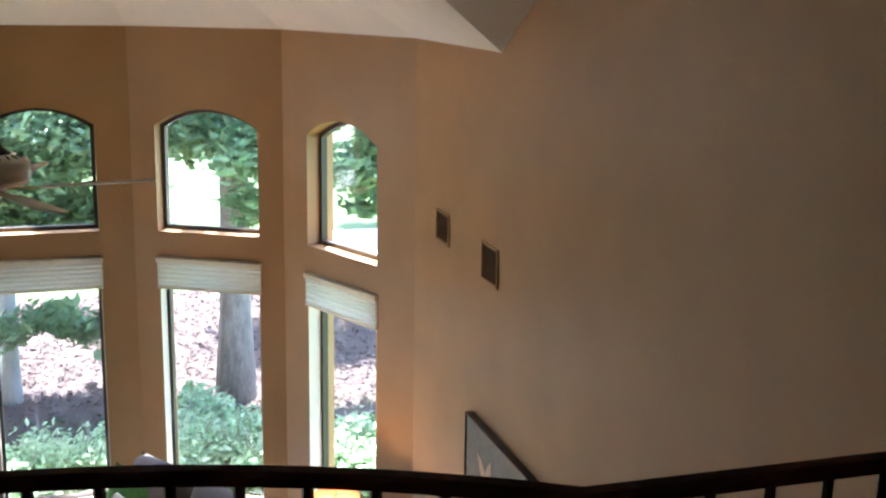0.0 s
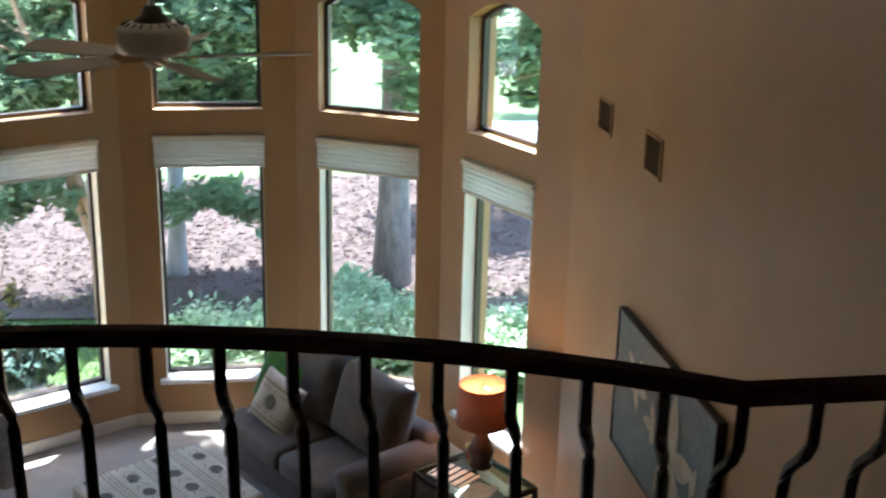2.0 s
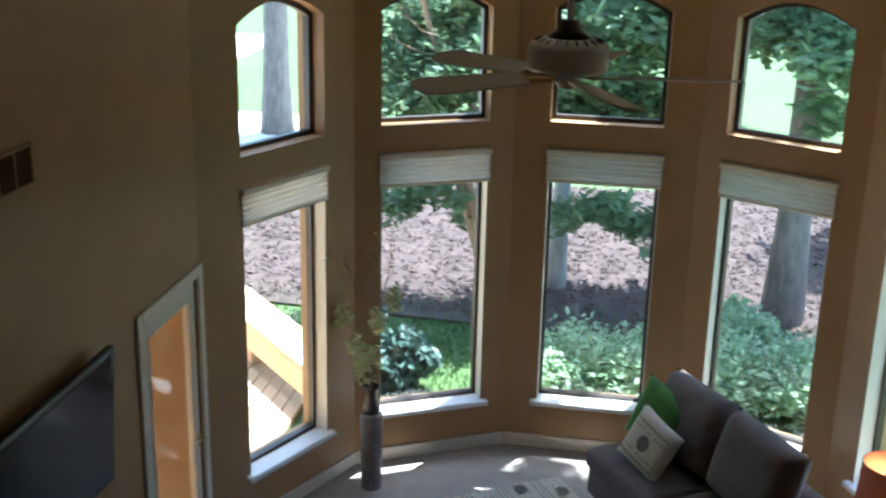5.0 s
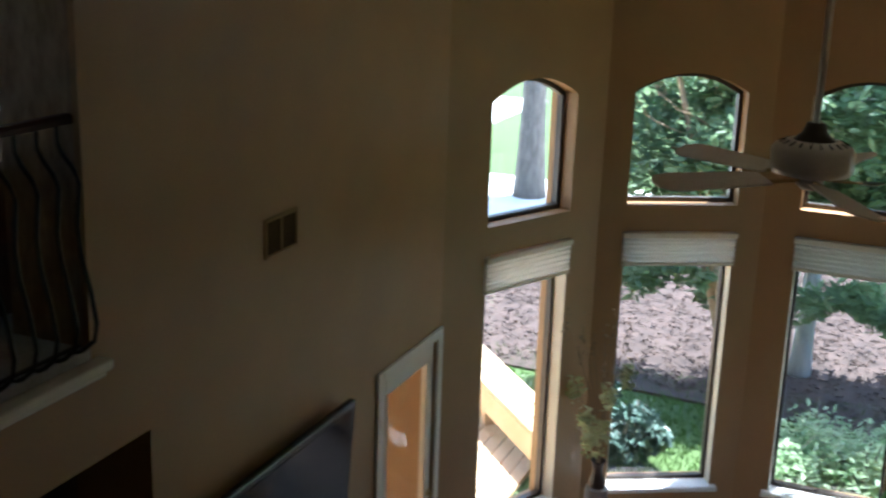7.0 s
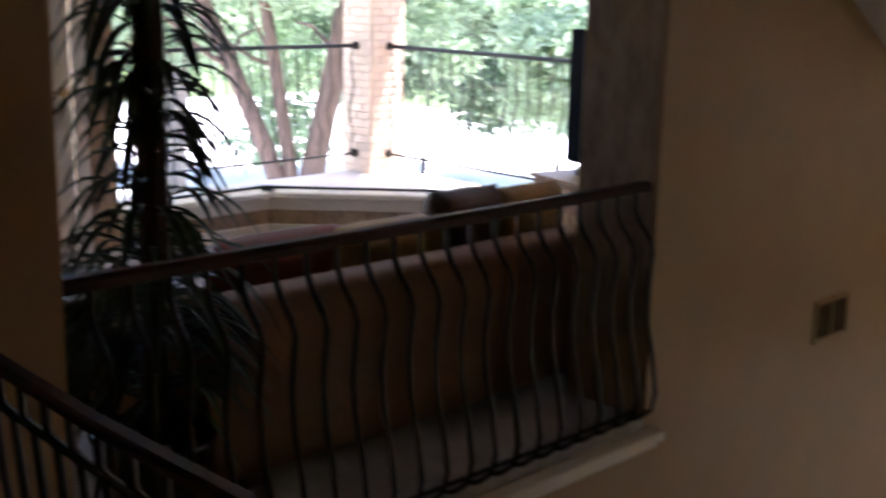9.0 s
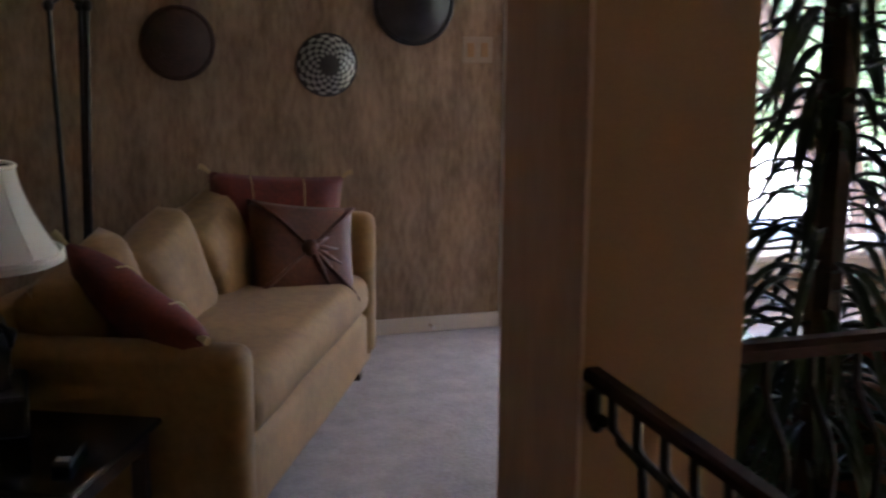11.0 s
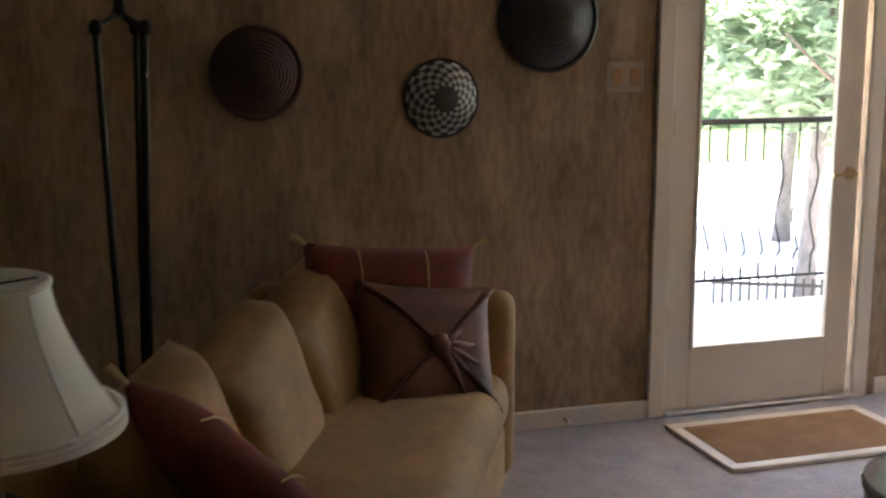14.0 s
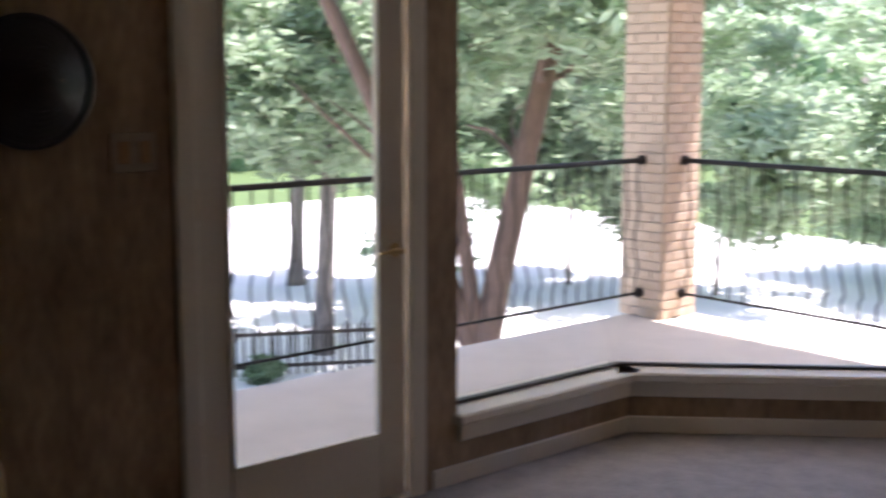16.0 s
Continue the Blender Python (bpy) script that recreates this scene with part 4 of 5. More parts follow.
# bowed landing railing, from the pillar to the east wall
curve = [(XL + 0.002, 1.472), (-1.9, 1.44)] + [(XC + HALF * (2 * i / 28 - 1), Y_ARC + math.sqrt(R_ARC ** 2 - (HALF * (2 * i / 28 - 1)) ** 2)) for i in range(29)] + [(XR - 0.002, 1.448)]
RZ, STEP = 0.872, 0.0962
KINK = sum((Vector(b) - Vector(a)).length for a, b in zip(curve[:-2], curve[1:-1]))
landing = railing("balcony_railing", "bowed dark wood and black iron railing along the landing", curve, 0.0, RZ, STEP, M_RAIL, start=KINK % STEP)
bm = bmesh.new()
sweep(bm, [(XL + 0.03, 1.472, RZ - 0.03), (XL + 0.012, 1.472, RZ - 0.045), (XL + 0.012, 1.472, RZ - 0.085), (XL + 0.03, 1.472, RZ - 0.10), (XL + 0.045, 1.472, RZ - 0.085)], 0.014, 8)
part("scroll", bm, M_IRON, landing)
# railing on the open side of the den
den_rail = railing("den_railing", "black wrought iron railing with bellied balusters on the den ledge", [(XL - 0.05, Y_OP1 - 0.002), (XL - 0.05, Y_OP0 + 0.002)], -0.045, 0.875, 0.105, M_RAIL, wide=0.045, tall=0.035, start=0.06, shape=KINKED)
# balcony railings
for pts in ([(-7.84, -0.85), (-7.84, 7.072)], [(-7.652, 7.26), (-2.86, 7.26)]):
    b = railing("balcony_railing", "black iron balcony railing with wavy balusters", pts, 0.04, 1.03, 0.115, M_IRON, wide=0.032, tall=0.032, belly=False, low=0.03)
    for z in (0.075, 0.975):
        for p in pts:
            if abs(p[0] + 7.75) < 0.2 and p[1] > 6:
                d = Vector((0, -1, 0)) if p[1] < 7.1 else Vector((1, 0, 0))
                q = Vector((*p, z))
                part("bracket", sweep(bmesh.new(), [q, q + d * 0.03, q + d * 0.05], [0.035, 0.034, 0.018], 8), M_IRON, b)

# ---- living room ----
def vent(label, m, w, h, cols, slats):
    v = thing("wall_vent", label, "vent", m)
    part("frame", frame_box(w, h, 0.018, 0.012), M_WALL, v)
    part("backing", box(-w / 2 + 0.012, w / 2 - 0.012, -0.0035, -0.0015, -h / 2 + 0.012, h / 2 - 0.012), M_VENT, v)
    cw = (w - 0.036) / cols
    for c in range(cols):
        x0 = -w / 2 + 0.018 + c * cw
        if c:
            part("mullion", box(x0 - 0.005, x0 + 0.005, -0.01, 0.002, -h / 2 + 0.018, h / 2 - 0.018), M_WALL, v)
        for k in range(slats):
            z = -h / 2 + 0.018 + (k + 0.5) * (h - 0.036) / slats
            part("slat", box(x0 + 0.006, x0 + cw - 0.006, -0.0035, 0.0035, z - 0.0012, z + 0.0012, m=Matrix.Translation((0, -0.0075, z)) @ pose(0, 0, 0, -40) @ Matrix.Translation((0, 0, -z))), M_VENT, v)
    return v


def frame_box(w, h, t, d):
    bm = bmesh.new()
    for x0, x1, z0, z1 in ((-w / 2, -w / 2 + t, -h / 2, h / 2), (w / 2 - t, w / 2, -h / 2, h / 2), (-w / 2 + t, w / 2 - t, -h / 2, -h / 2 + t), (-w / 2 + t, w / 2 - t, h / 2 - t, h / 2)):
        bx(bm, x0, x1, -d, -0.001, z0, z1, 0.003)
    return bm


EAST = lambda y, z: Matrix.Translation((XR, y, z)) @ pose(0, 0, 0, 0, 0, -90)
WEST = lambda y, z: Matrix.Translation((XL, y, z)) @ pose(0, 0, 0, 0, 0, 90)
vent("tan metal air vent with dark louvres high on the wall", EAST(6.855, 0.085), 0.27, 0.20, 1, 7)
vent("larger tan metal air vent with dark louvres", EAST(5.982, 0.055), 0.27, 0.22, 1, 7)
vent("tan two-panel air vent with dark louvres", WEST(5.424, 0.120), 0.308, 0.195, 2, 7)

# lily painting
pic = thing("painting", "large canvas of ivory lilies on grey-teal with a dark edge", "painting", EAST(5.47, -1.285))
part("canvas", box(-0.73, 0.73, -0.045, -0.002, -0.40, 0.40, 0.004), M_CANVAS, pic)
part("frame", frame_box(1.49, 0.83, 0.014, 0.052), M_DARKWOOD, pic)


def petal(bm, x, z, ang, length, width, y):
    d = Vector((math.cos(ang), 0, math.sin(ang)))
    s = Vector((-d.z, 0, d.x))
    o = Vector((x, y, z))
    pts = []
    for k in range(9):
        f = k / 8
        pts.append((o + d * length * f, s * width * math.sin(math.pi * f ** 0.8) * 0.5))
    L = [bm.verts.new(p - q) for p, q in pts]
    R = [bm.verts.new(p + q) for p, q in pts[1:-1]]
    C = [bm.verts.new(p + Vector((0, -0.002, 0))) for p, q in pts[1:-1]]
    for k in range(7):
        a, b = (L[k + 1], L[k + 2] if k < 6 else L[8])
        if k < 6:
            bm.faces.new((L[k + 1], L[k + 2], C[k + 1], C[k]))
            bm.faces.new((C[k], C[k + 1], R[k + 1], R[k]))
    bm.faces.new((L[0], L[1], C[0]))
    bm.faces.new((L[0], C[0], R[0]))
    bm.faces.new((L[8], C[6], L[7]))
    bm.faces.new((L[8], R[6], C[6]))


for fx, fz, s, rot in ((0.22, -0.06, 1.35, 0.3), (-0.36, 0.12, 0.7, 1.2), (-0.05, 0.0, 0.6, 2.0)):
    bm = bmesh.new()
    for k in range(5):
        petal(bm, fx, fz, rot + k * math.tau / 5, 0.24 * s * (1 + 0.25 * math.sin(k * 2.1)), 0.11 * s, -0.048 - 0.0015 * k)
    part("lily", bm, M_PETAL, pic)
bm = bmesh.new()
petal(bm, 0.5, -0.1, 1.3, 0.2, 0.07, -0.049)
part("lily_bud", bm, M_PETAL, pic)

# television on the west wall
tv = thing("television", "large black flat television mounted on the wall", "television", WEST(5.375, -1.315) @ pose(0, 0, 0, 4))
part("body", box(-0.665, 0.665, -0.085, -0.04, -0.385, 0.385, 0.012, 2), M_BLACK, tv)
part("screen", box(-0.618, 0.618, -0.088, -0.084, -0.335, 0.345), M_SCREEN, tv, "dark glossy screen")
part("wall_mount", box(-0.2, 0.2, -0.041, 0.01, -0.15, 0.15, 0.004), M_BLACK, tv)

# ceiling fan
fan = thing("ceiling_fan", "white five-blade ceiling fan on a long rod", "ceiling fan", Matrix.Translation((-0.292, 5.48, 0.725)))
part("rod", sweep(bmesh.new(), [(0, 0, 0.12), (0, 0, 0.74)], 0.013, 10), M_FANW, fan)
part("canopy", lathe(bmesh.new(), [(0.0, 0.64), (0.03, 0.64), (0.07, 0.70), (0.075, 0.74), (0.0, 0.74)], 20), M_FANW, fan, smooth=True)
part("collar", lathe(bmesh.new(), [(0.0, 0.14), (0.035, 0.14), (0.05, 0.10), (0.085, 0.072), (0.0, 0.072)], 20), M_BRONZE, fan, smooth=True)
part("housing", lathe(bmesh.new(), [(0.0, 0.074), (0.10, 0.072), (0.145, 0.052), (0.158, 0.035), (0.160, -0.035), (0.150, -0.058), (0.09, -0.072), (0.0, -0.072)], 32), M_FANW, fan, smooth=True)
for k in range(20):
    a = k * math.tau / 20
    part("vent_slot", box(0.106, 0.136, -0.0028, 0.0028, 0.060, 0.0652, m=pose(0, 0, 0, 0, 0, math.degrees(a)) @ Matrix.Translation((0.119, 0, 0.064)) @ pose(0, 0, 0, 0, 24) @ Matrix.Translation((-0.119, 0, -0.061))), M_BLACK, fan)
part("switch_cup", lathe(bmesh.new(), [(0.0, -0.073), (0.05, -0.073), (0.055, -0.10), (0.03, -0.125), (0.0, -0.128)], 20), M_FANW, fan, smooth=True)
for k in range(5):
    a = 6 + 72 * k
    r = pose(0, 0, 0, 0, 0, a)
    bm = bmesh.new()
    bx(bm, 0.06, 0.20, -0.012, 0.012, -0.088, -0.080, 0.003, m=r)
    bx(bm, 0.19, 0.26, -0.045, 0.045, -0.088, -0.082, 0.003, m=r @ pose(0, 0, 0, -12))
    part("blade_iron", bm, M_BRASS, fan)
    bm = bmesh.new()
    out = [(0.20, -0.055), (0.30, -0.066), (0.60, -0.080), (0.655, -0.068), (0.682, -0.036), (0.69, 0.0), (0.682, 0.036), (0.655, 0.068), (0.60, 0.080), (0.30, 0.066), (0.20, 0.055)]
    lo = [bm.verts.new((r @ pose(0, 0, 0, -12)) @ Vector((x, y, -0.081))) for x, y in out]
    hi = [bm.verts.new((r @ pose(0, 0, 0, -12)) @ Vector((x, y, -0.074))) for x, y in out]
    bm.faces.new(lo[::-1])
    bm.faces.new(hi)
    for j in range(len(out)):
        bm.faces.new((lo[j], lo[(j + 1) % len(out)], hi[(j + 1) % len(out)], hi[j]))
    part("blade", bm, M_FANBLADE, fan, "pale washed-wood blade")

# loveseat: local x along its length, front towards -y
SM = Matrix.Translation((0.60, 8.22, ZF)) @ pose(0, 0, 0, 0, 0, -58.7)
sofa = thing("sofa", "grey-brown fabric loveseat with loose back cushions", "sofa", SM)
W2 = 0.86
part("base", soft(bmesh.new(), -W2, W2, -0.40, 0.42, 0.07, 0.30, 0.03), M_SOFA, sofa, smooth=True)
part("backrest", soft(bmesh.new(), -W2, W2, 0.25, 0.45, 0.30, 0.74, 0.06), M_SOFA, sofa, smooth=True)
for s in (-1, 1):
    part("seat_cushion", soft(bmesh.new(), *sorted((s * 0.005, s * (0.70 if s > 0 else 0.84))), -0.45, 0.27, 0.30, 0.47, 0.055, 0.025), M_SOFA, sofa, smooth=True)
    part("back_cushion", pillow(bmesh.new(), 0.74, 0.60, 0.30, Matrix.Translation((s * 0.37, 0.16, 0.77)) @ pose(0, 0, 0, -16, s * 2, 0), puff=0.33, pinch=0.03, seed=s), M_SOFA, sofa, smooth=True)
    x = s * 0.80
    y0 = -0.44 if s > 0 else 0.0
    bm = bmesh.new()
    soft(bm, x - 0.09, x + 0.09, y0, 0.40, 0.30, 0.56, 0.05)
    sweep(bm, [(x, y0, 0.565), (x, y0 + 0.02, 0.57), (x, 0.38, 0.58), (x, 0.41, 0.57)], [0.075, 0.105, 0.105, 0.08], 14)
    part("arm", bm, M_SOFA, sofa, smooth=True)
    for y in (-0.34, 0.36):
        part("leg", sweep(bmesh.new(), [(s * 0.76, y, 0.0), (s * 0.76, y, 0.08)], [0.022, 0.03], 8), M_DARKWOOD, sofa)
gp = thing("throw_pillow", "bright green velvet throw pillow", "pillow", SM @ Matrix.Translation((-0.56, 0.0, 0.73)) @ pose(0, 0, 0, -14, 14, 14))
part("cover", pillow(bmesh.new(), 0.50, 0.50, 0.17, Matrix.Identity(4), seed=3), M_GREEN, gp, smooth=True)
cp = thing("throw_pillow", "cream throw pillow embroidered with a dark medallion", "pillow", SM @ Matrix.Translation((-0.36, -0.20, 0.67)) @ pose(0, 0, 0, -22, 14, 8))
part("cover", pillow(bmesh.new(), 0.44, 0.42, 0.15, Matrix.Identity(4), seed=5), M_CREAM, cp, smooth=True)


def stuck(bm, cx, cz, pts, t=0.15, w=0.44, h=0.42, lift=0.004):
    """A flat motif laid over the domed face of a pillow."""
    vs = []
    for x, z in pts:
        u, v = 2 * (cx + x) / w, 2 * (cz + z) / h
        vs.append(bm.verts.new((cx + x, -t / 2 * max(0, (1 - u ** 4) * (1 - v ** 4)) ** 0.5 - lift, cz + z)))
    bm.faces.new(vs)


bm = bmesh.new()
stuck(bm, 0, 0, [(0.055 * math.cos(k * math.tau / 12), 0.06 * math.sin(k * math.tau / 12)) for k in range(12)])
part("medallion", bm, M_MOTIF, cp, "dark embroidered medallion")
bm = bmesh.new()
for sgn in (-1, 1):
    for k in range(11):
        x = -0.165 + k * 0.033
        stuck(bm, x, sgn * 0.13, [(-0.014, -0.007), (0.014, -0.007), (0.014, 0.007), (-0.014, 0.007)], lift=0.006)
        if abs(x) > 0.07 or k % 2:
            stuck(bm, x, sgn * 0.085, [(0, -0.012), (0.01, 0), (0, 0.012), (-0.01, 0)], lift=0.006)
part("embroidered_band", bm, M_OCHRE, cp, "ochre embroidered bands")["kind"] = "stuff"

# patterned ottoman
OM = Matrix.Translation((-0.535, 7.66, ZF)) @ pose(0, 0, 0, 0, 0, -58.0)
ot = thing("ottoman", "square upholstered ottoman patterned with dark medallions", "ottoman", OM)
part("body", soft(bmesh.new(), -0.48, 0.48, -0.49, 0.49, 0.06, 0.42, 0.035, 0.015), M_CREAM, ot, smooth=True)
for j in range(7):
    cy = -0.39 + 0.13 * j
    if j % 2 == 0:
        for i in range(4 if j % 4 == 0 else 3):
            cx = -0.36 + 0.24 * i + (0 if j % 4 == 0 else 0.12)
            bm = bmesh.new()
            bm.faces.new([bm.verts.new((cx + 0.060 * math.cos(k * math.tau / 6), cy + 0.050 * math.sin(k * math.tau / 6), 0.4375)) for k in range(6)])
            med = part("medallion", bm, M_MOTIF, ot, "dark hexagonal medallion")
            bm = bmesh.new()
            bm.faces.new([bm.verts.new((cx + 0.026 * math.cos(k * math.tau / 6), cy + 0.022 * math.sin(k * math.tau / 6), 0.4385)) for k in range(6)])
            part("medallion_centre", bm, M_SOFA, med)
        bm = bmesh.new()
        for q in range(9):
            cx = -0.42 + 0.105 * q
            for s in (-1, 1):
                bm.faces.new([bm.verts.new((cx + a, cy + s * 0.02 + b * s, 0.4372)) for a, b in ((-0.03, -0.006), (0.03, 0.022), (0.03, 0.030), (-0.03, 0.002))][::s])
        part("stitched_band", bm, M_OCHRE, ot)["kind"] = "stuff"
    else:
        for w in (-0.03, 0.0, 0.03):
            bm = bmesh.new()
            for q in range(22):
                x, y = -0.43 + q * 0.041 + (0.02 if w else 0), cy + w
                bm.faces.new([bm.verts.new((x + a, y + b, 0.4375)) for a, b in ((-0.014, -0.0045), (0.014, -0.0045), (0.014, 0.0045), (-0.014, 0.0045))])
            part("stitched_band", bm, M_MOTIF if w else M_OCHRE, ot)["kind"] = "stuff"
for x in (-0.42, 0.42):
    for y in (-0.42, 0.42):
        part("leg", sweep(bmesh.new(), [(x, y, 0), (x, y, 0.07)], [0.018, 0.025], 8), M_DARKWOOD, ot)

# end table with lamp
TM = Matrix.Translation((1.55, 7.28, ZF)) @ pose(0, 0, 0, 0, 0, -62)
tb = thing("end_table", "dark end table with a glass top", "table", TM)
part("tabletop", box(-0.33, 0.33, -0.27, 0.27, 0.575, 0.59, 0.004), M_TABLEGLASS, tb)
bm = bmesh.new()
for x0, x1, y0, y1 in ((-0.34, 0.34, -0.28, -0.25), (-0.34, 0.34, 0.25, 0.28), (-0.34, -0.31, -0.25, 0.25), (0.31, 0.34, -0.25, 0.25)):
    bx(bm, x0, x1, y0, y1, 0.535, 0.574, 0.004)
part("top_frame", bm, M_DARKWOOD, tb)
part("shelf", box(-0.31, 0.31, -0.25, 0.25, 0.16, 0.18, 0.004), M_DARKWOOD, tb)
for x in (-0.325, 0.325):
    for y in (-0.265, 0.265):
        part("leg", box(x - 0.016, x + 0.016, y - 0.016, y + 0.016, 0, 0.535, 0.004), M_DARKWOOD, tb)
LM = Matrix.Translation((1.62, 7.42, ZF + 0.59))
lamp = thing("table_lamp", "lit table lamp with a terracotta drum shade", "lamp", LM)
part("base", lathe(bmesh.new(), [(0.0, 0.0), (0.075, 0.0), (0.08, 0.015), (0.06, 0.03), (0.085, 0.09), (0.09, 0.13), (0.065, 0.20), (0.03, 0.28), (0.018, 0.34), (0.0, 0.345)], 28), M_DARKWOOD, lamp, smooth=True)
bm = lathe(bmesh.new(), [(0.185, 0.335), (0.168, 0.62)], 40)
sh = part("shade", bm, M_TERRA, lamp, smooth=True)
sh.modifiers.new("thickness", "SOLIDIFY").thickness = 0.004
part("bulb", lathe(bmesh.new(), [(0.0, 0.40), (0.014, 0.40), (0.018, 0.43), (0.03, 0.47), (0.026, 0.50), (0.0, 0.515)], 16), M_BULB, lamp, smooth=True)
bm = bmesh.new()
sweep(bm, [(0, 0, 0.34), (0, 0, 0.40)], 0.012, 8)
for s in (-1, 1):
    sweep(bm, [(0.012 * s, 0, 0.395), (0.055 * s, 0, 0.45), (0.05 * s, 0, 0.56), (0.006 * s, 0, 0.612)], 0.002, 5)
sweep(bm, [(0, 0, 0.605), (0, 0, 0.63), (0, 0, 0.645)], [0.004, 0.009, 0.003], 8)
for k in range(3):
    a = k * math.tau / 3
    sweep(bm, [(0, 0, 0.612), (0.167 * math.cos(a), 0.167 * math.sin(a), 0.617)], 0.002, 5)
part("harp", bm, M_BRASS, lamp)
lp = new("lamp_light", bpy.data.lights.new("lamp_light", "POINT"))
lp.data.energy, lp.data.color, lp.data.shadow_soft_size = 1.0, (1.0, 0.62, 0.30), 0.03
lp.matrix_world = LM @ Matrix.Translation((0, 0, 0.545))
fp = thing("flower_pot", "small brown pot with a pale flower", "flower pot", TM @ Matrix.Translation((-0.20, 0.12, 0.59)))
part("pot", lathe(bmesh.new(), [(0.0, 0.0), (0.028, 0.0), (0.036, 0.075), (0.030, 0.075), (0.028, 0.06), (0.0, 0.06)], 16), M_WOOD, fp, smooth=True)
leaves("flower", [(0, 0, 0.11, 0.035, 0.035, 0.03)], 120, 0.016, M_BLOOM, fp, 8)
tray = thing("striped_tray", "white tray with dark curved stripes", "tray", TM @ Matrix.Translation((-0.08, -0.12, 0.59)) @ pose(0, 0, 0, 0, 0, 12))
part("plate", box(-0.15, 0.15, -0.11, 0.11, 0.0, 0.016, 0.006), M_WHITE, tray)
for k in range(5):
    part("stripe", box(-0.12 + 0.06 * k - 0.007, -0.12 + 0.06 * k + 0.007, -0.108, 0.108, 0.0165, 0.0185), M_BLACK, tray)
mag = thing("magazine", "glossy blue-grey magazine lying on the table", "magazine", TM @ Matrix.Translation((0.20, -0.12, 0.59)) @ pose(0, 0, 0, 0, 0, 24))
part("pages", box(-0.09, 0.09, -0.12, 0.12, 0.0, 0.010, 0.002), M_WHITE, mag)
part("cover", box(-0.091, 0.091, -0.121, 0.121, 0.0105, 0.012), M_CANVAS, mag)

# tall floor vase with flowers
vz = thing("floor_vase", "tall mottled grey floor vase with dry stems and pale blooms", "vase", Matrix.Translation((-1.80, 8.60, ZF)))
bm = bmesh.new()
vr = [[bm.verts.new((r * (1 if abs(math.cos(a)) > 0.5 else 0.93) * math.cos(a), r * math.sin(a), z)) for a in [math.tau * (k + 0.5) / 16 for k in range(16)]]
      for r, z in ((0.072, 0.0), (0.076, 0.012), (0.086, 0.60), (0.084, 0.612), (0.062, 0.622))]
for a, b in zip(vr, vr[1:]):
    for k in range(16):
        bm.faces.new((a[k], a[(k + 1) % 16], b[(k + 1) % 16], b[k]))
bm.faces.new(vr[0][::-1])
bm.faces.new(vr[-1])
part("body", bm, M_VASE, vz)
part("neck", lathe(bmesh.new(), [(0.0, 0.623), (0.060, 0.623), (0.062, 0.66), (0.046, 0.71), (0.038, 0.76), (0.046, 0.81), (0.060, 0.835), (0.052, 0.835), (0.034, 0.77), (0.0, 0.72)], 24), M_DARKWOOD, vz, "dark brown flared neck", smooth=True)
bm, r9 = bmesh.new(), random.Random(17)
tips = []
for k in range(13):
    a, q, h = r9.random() * 6.28, r9.uniform(0.03, 0.28), r9.uniform(0.35, 1.15)
    t = Vector((q * math.cos(a) - 0.08, q * math.sin(a) * 0.6, 0.83 + h))
    sweep(bm, [(0, 0, 0.73), (t.x * 0.3, t.y * 0.3, 0.83 + h * 0.45), t], [0.004, 0.0035, 0.002], 5)
    tips.append((t, h))
part("stems", bm, M_TWIG, vz)
leaves("bloom", [(t.x, t.y, t.z - 0.05, 0.07, 0.06, 0.10) for t, h in tips if h < 0.75], 420, 0.03, M_BLOOM, vz, 18)
leaves("greenery", [(-0.05, 0, 0.98, 0.10, 0.09, 0.13)], 110, 0.04, M_BLOOM, vz, 19)
leaves("dry_sprays", [(t.x, t.y, t.z - 0.1, 0.03, 0.03, 0.2) for t, h in tips if h >= 0.75], 260, 0.016, M_TWIG, vz, 20)

# ---- den ----
# tan velvet sofa: local x along its length, front towards -y
SA = math.degrees(math.atan2(-0.456, 0.890))
DM = Matrix.Translation((-4.62 - 0.456 * 0.42, 1.445 - 0.89 * 0.42, 0)) @ pose(0, 0, 0, 0, 0, SA + 180)
ds = thing("sofa", "worn tan velvet sofa with loose back cushions", "sofa", DM)
H = 0.93
part("base", soft(bmesh.new(), -0.86, H, -0.40, 0.42, 0.06, 0.30, 0.04), M_TAN, ds, smooth=True)
part("seat_cushion", soft(bmesh.new(), -0.75, 0.81, -0.42, 0.22, 0.30, 0.47, 0.07, 0.025), M_TAN, ds, smooth=True)
part("backrest", soft(bmesh.new(), -0.86, H, 0.26, 0.44, 0.28, 0.66, 0.06), M_TAN, ds, smooth=True)
for s in (-1, 1):
    part("arm", soft(bmesh.new(), *((0.80, 0.94) if s > 0 else (-0.87, -0.74)), -0.42, 0.44, 0.10, 0.70 if s > 0 else 0.605, 0.05), M_TAN, ds, smooth=True)
for k in range(3):
    part("back_cushion", pillow(bmesh.new(), 0.54, 0.43, 0.26, Matrix.Translation((-0.53 + 0.48 * k, 0.15 - 0.015 * k, 0.575)) @ pose(0, 0, 0, -17, -9 - 2 * k, 3), puff=0.34, pinch=0.05, seed=k * 3.1), M_TAN, ds, smooth=True)
for x in (-0.80, 0.85):
    for y in (-0.34, 0.36):
        part("leg", box(x - 0.025, x + 0.025, y - 0.025, y + 0.025, 0, 0.07, 0.004), M_DARKWOOD, ds)


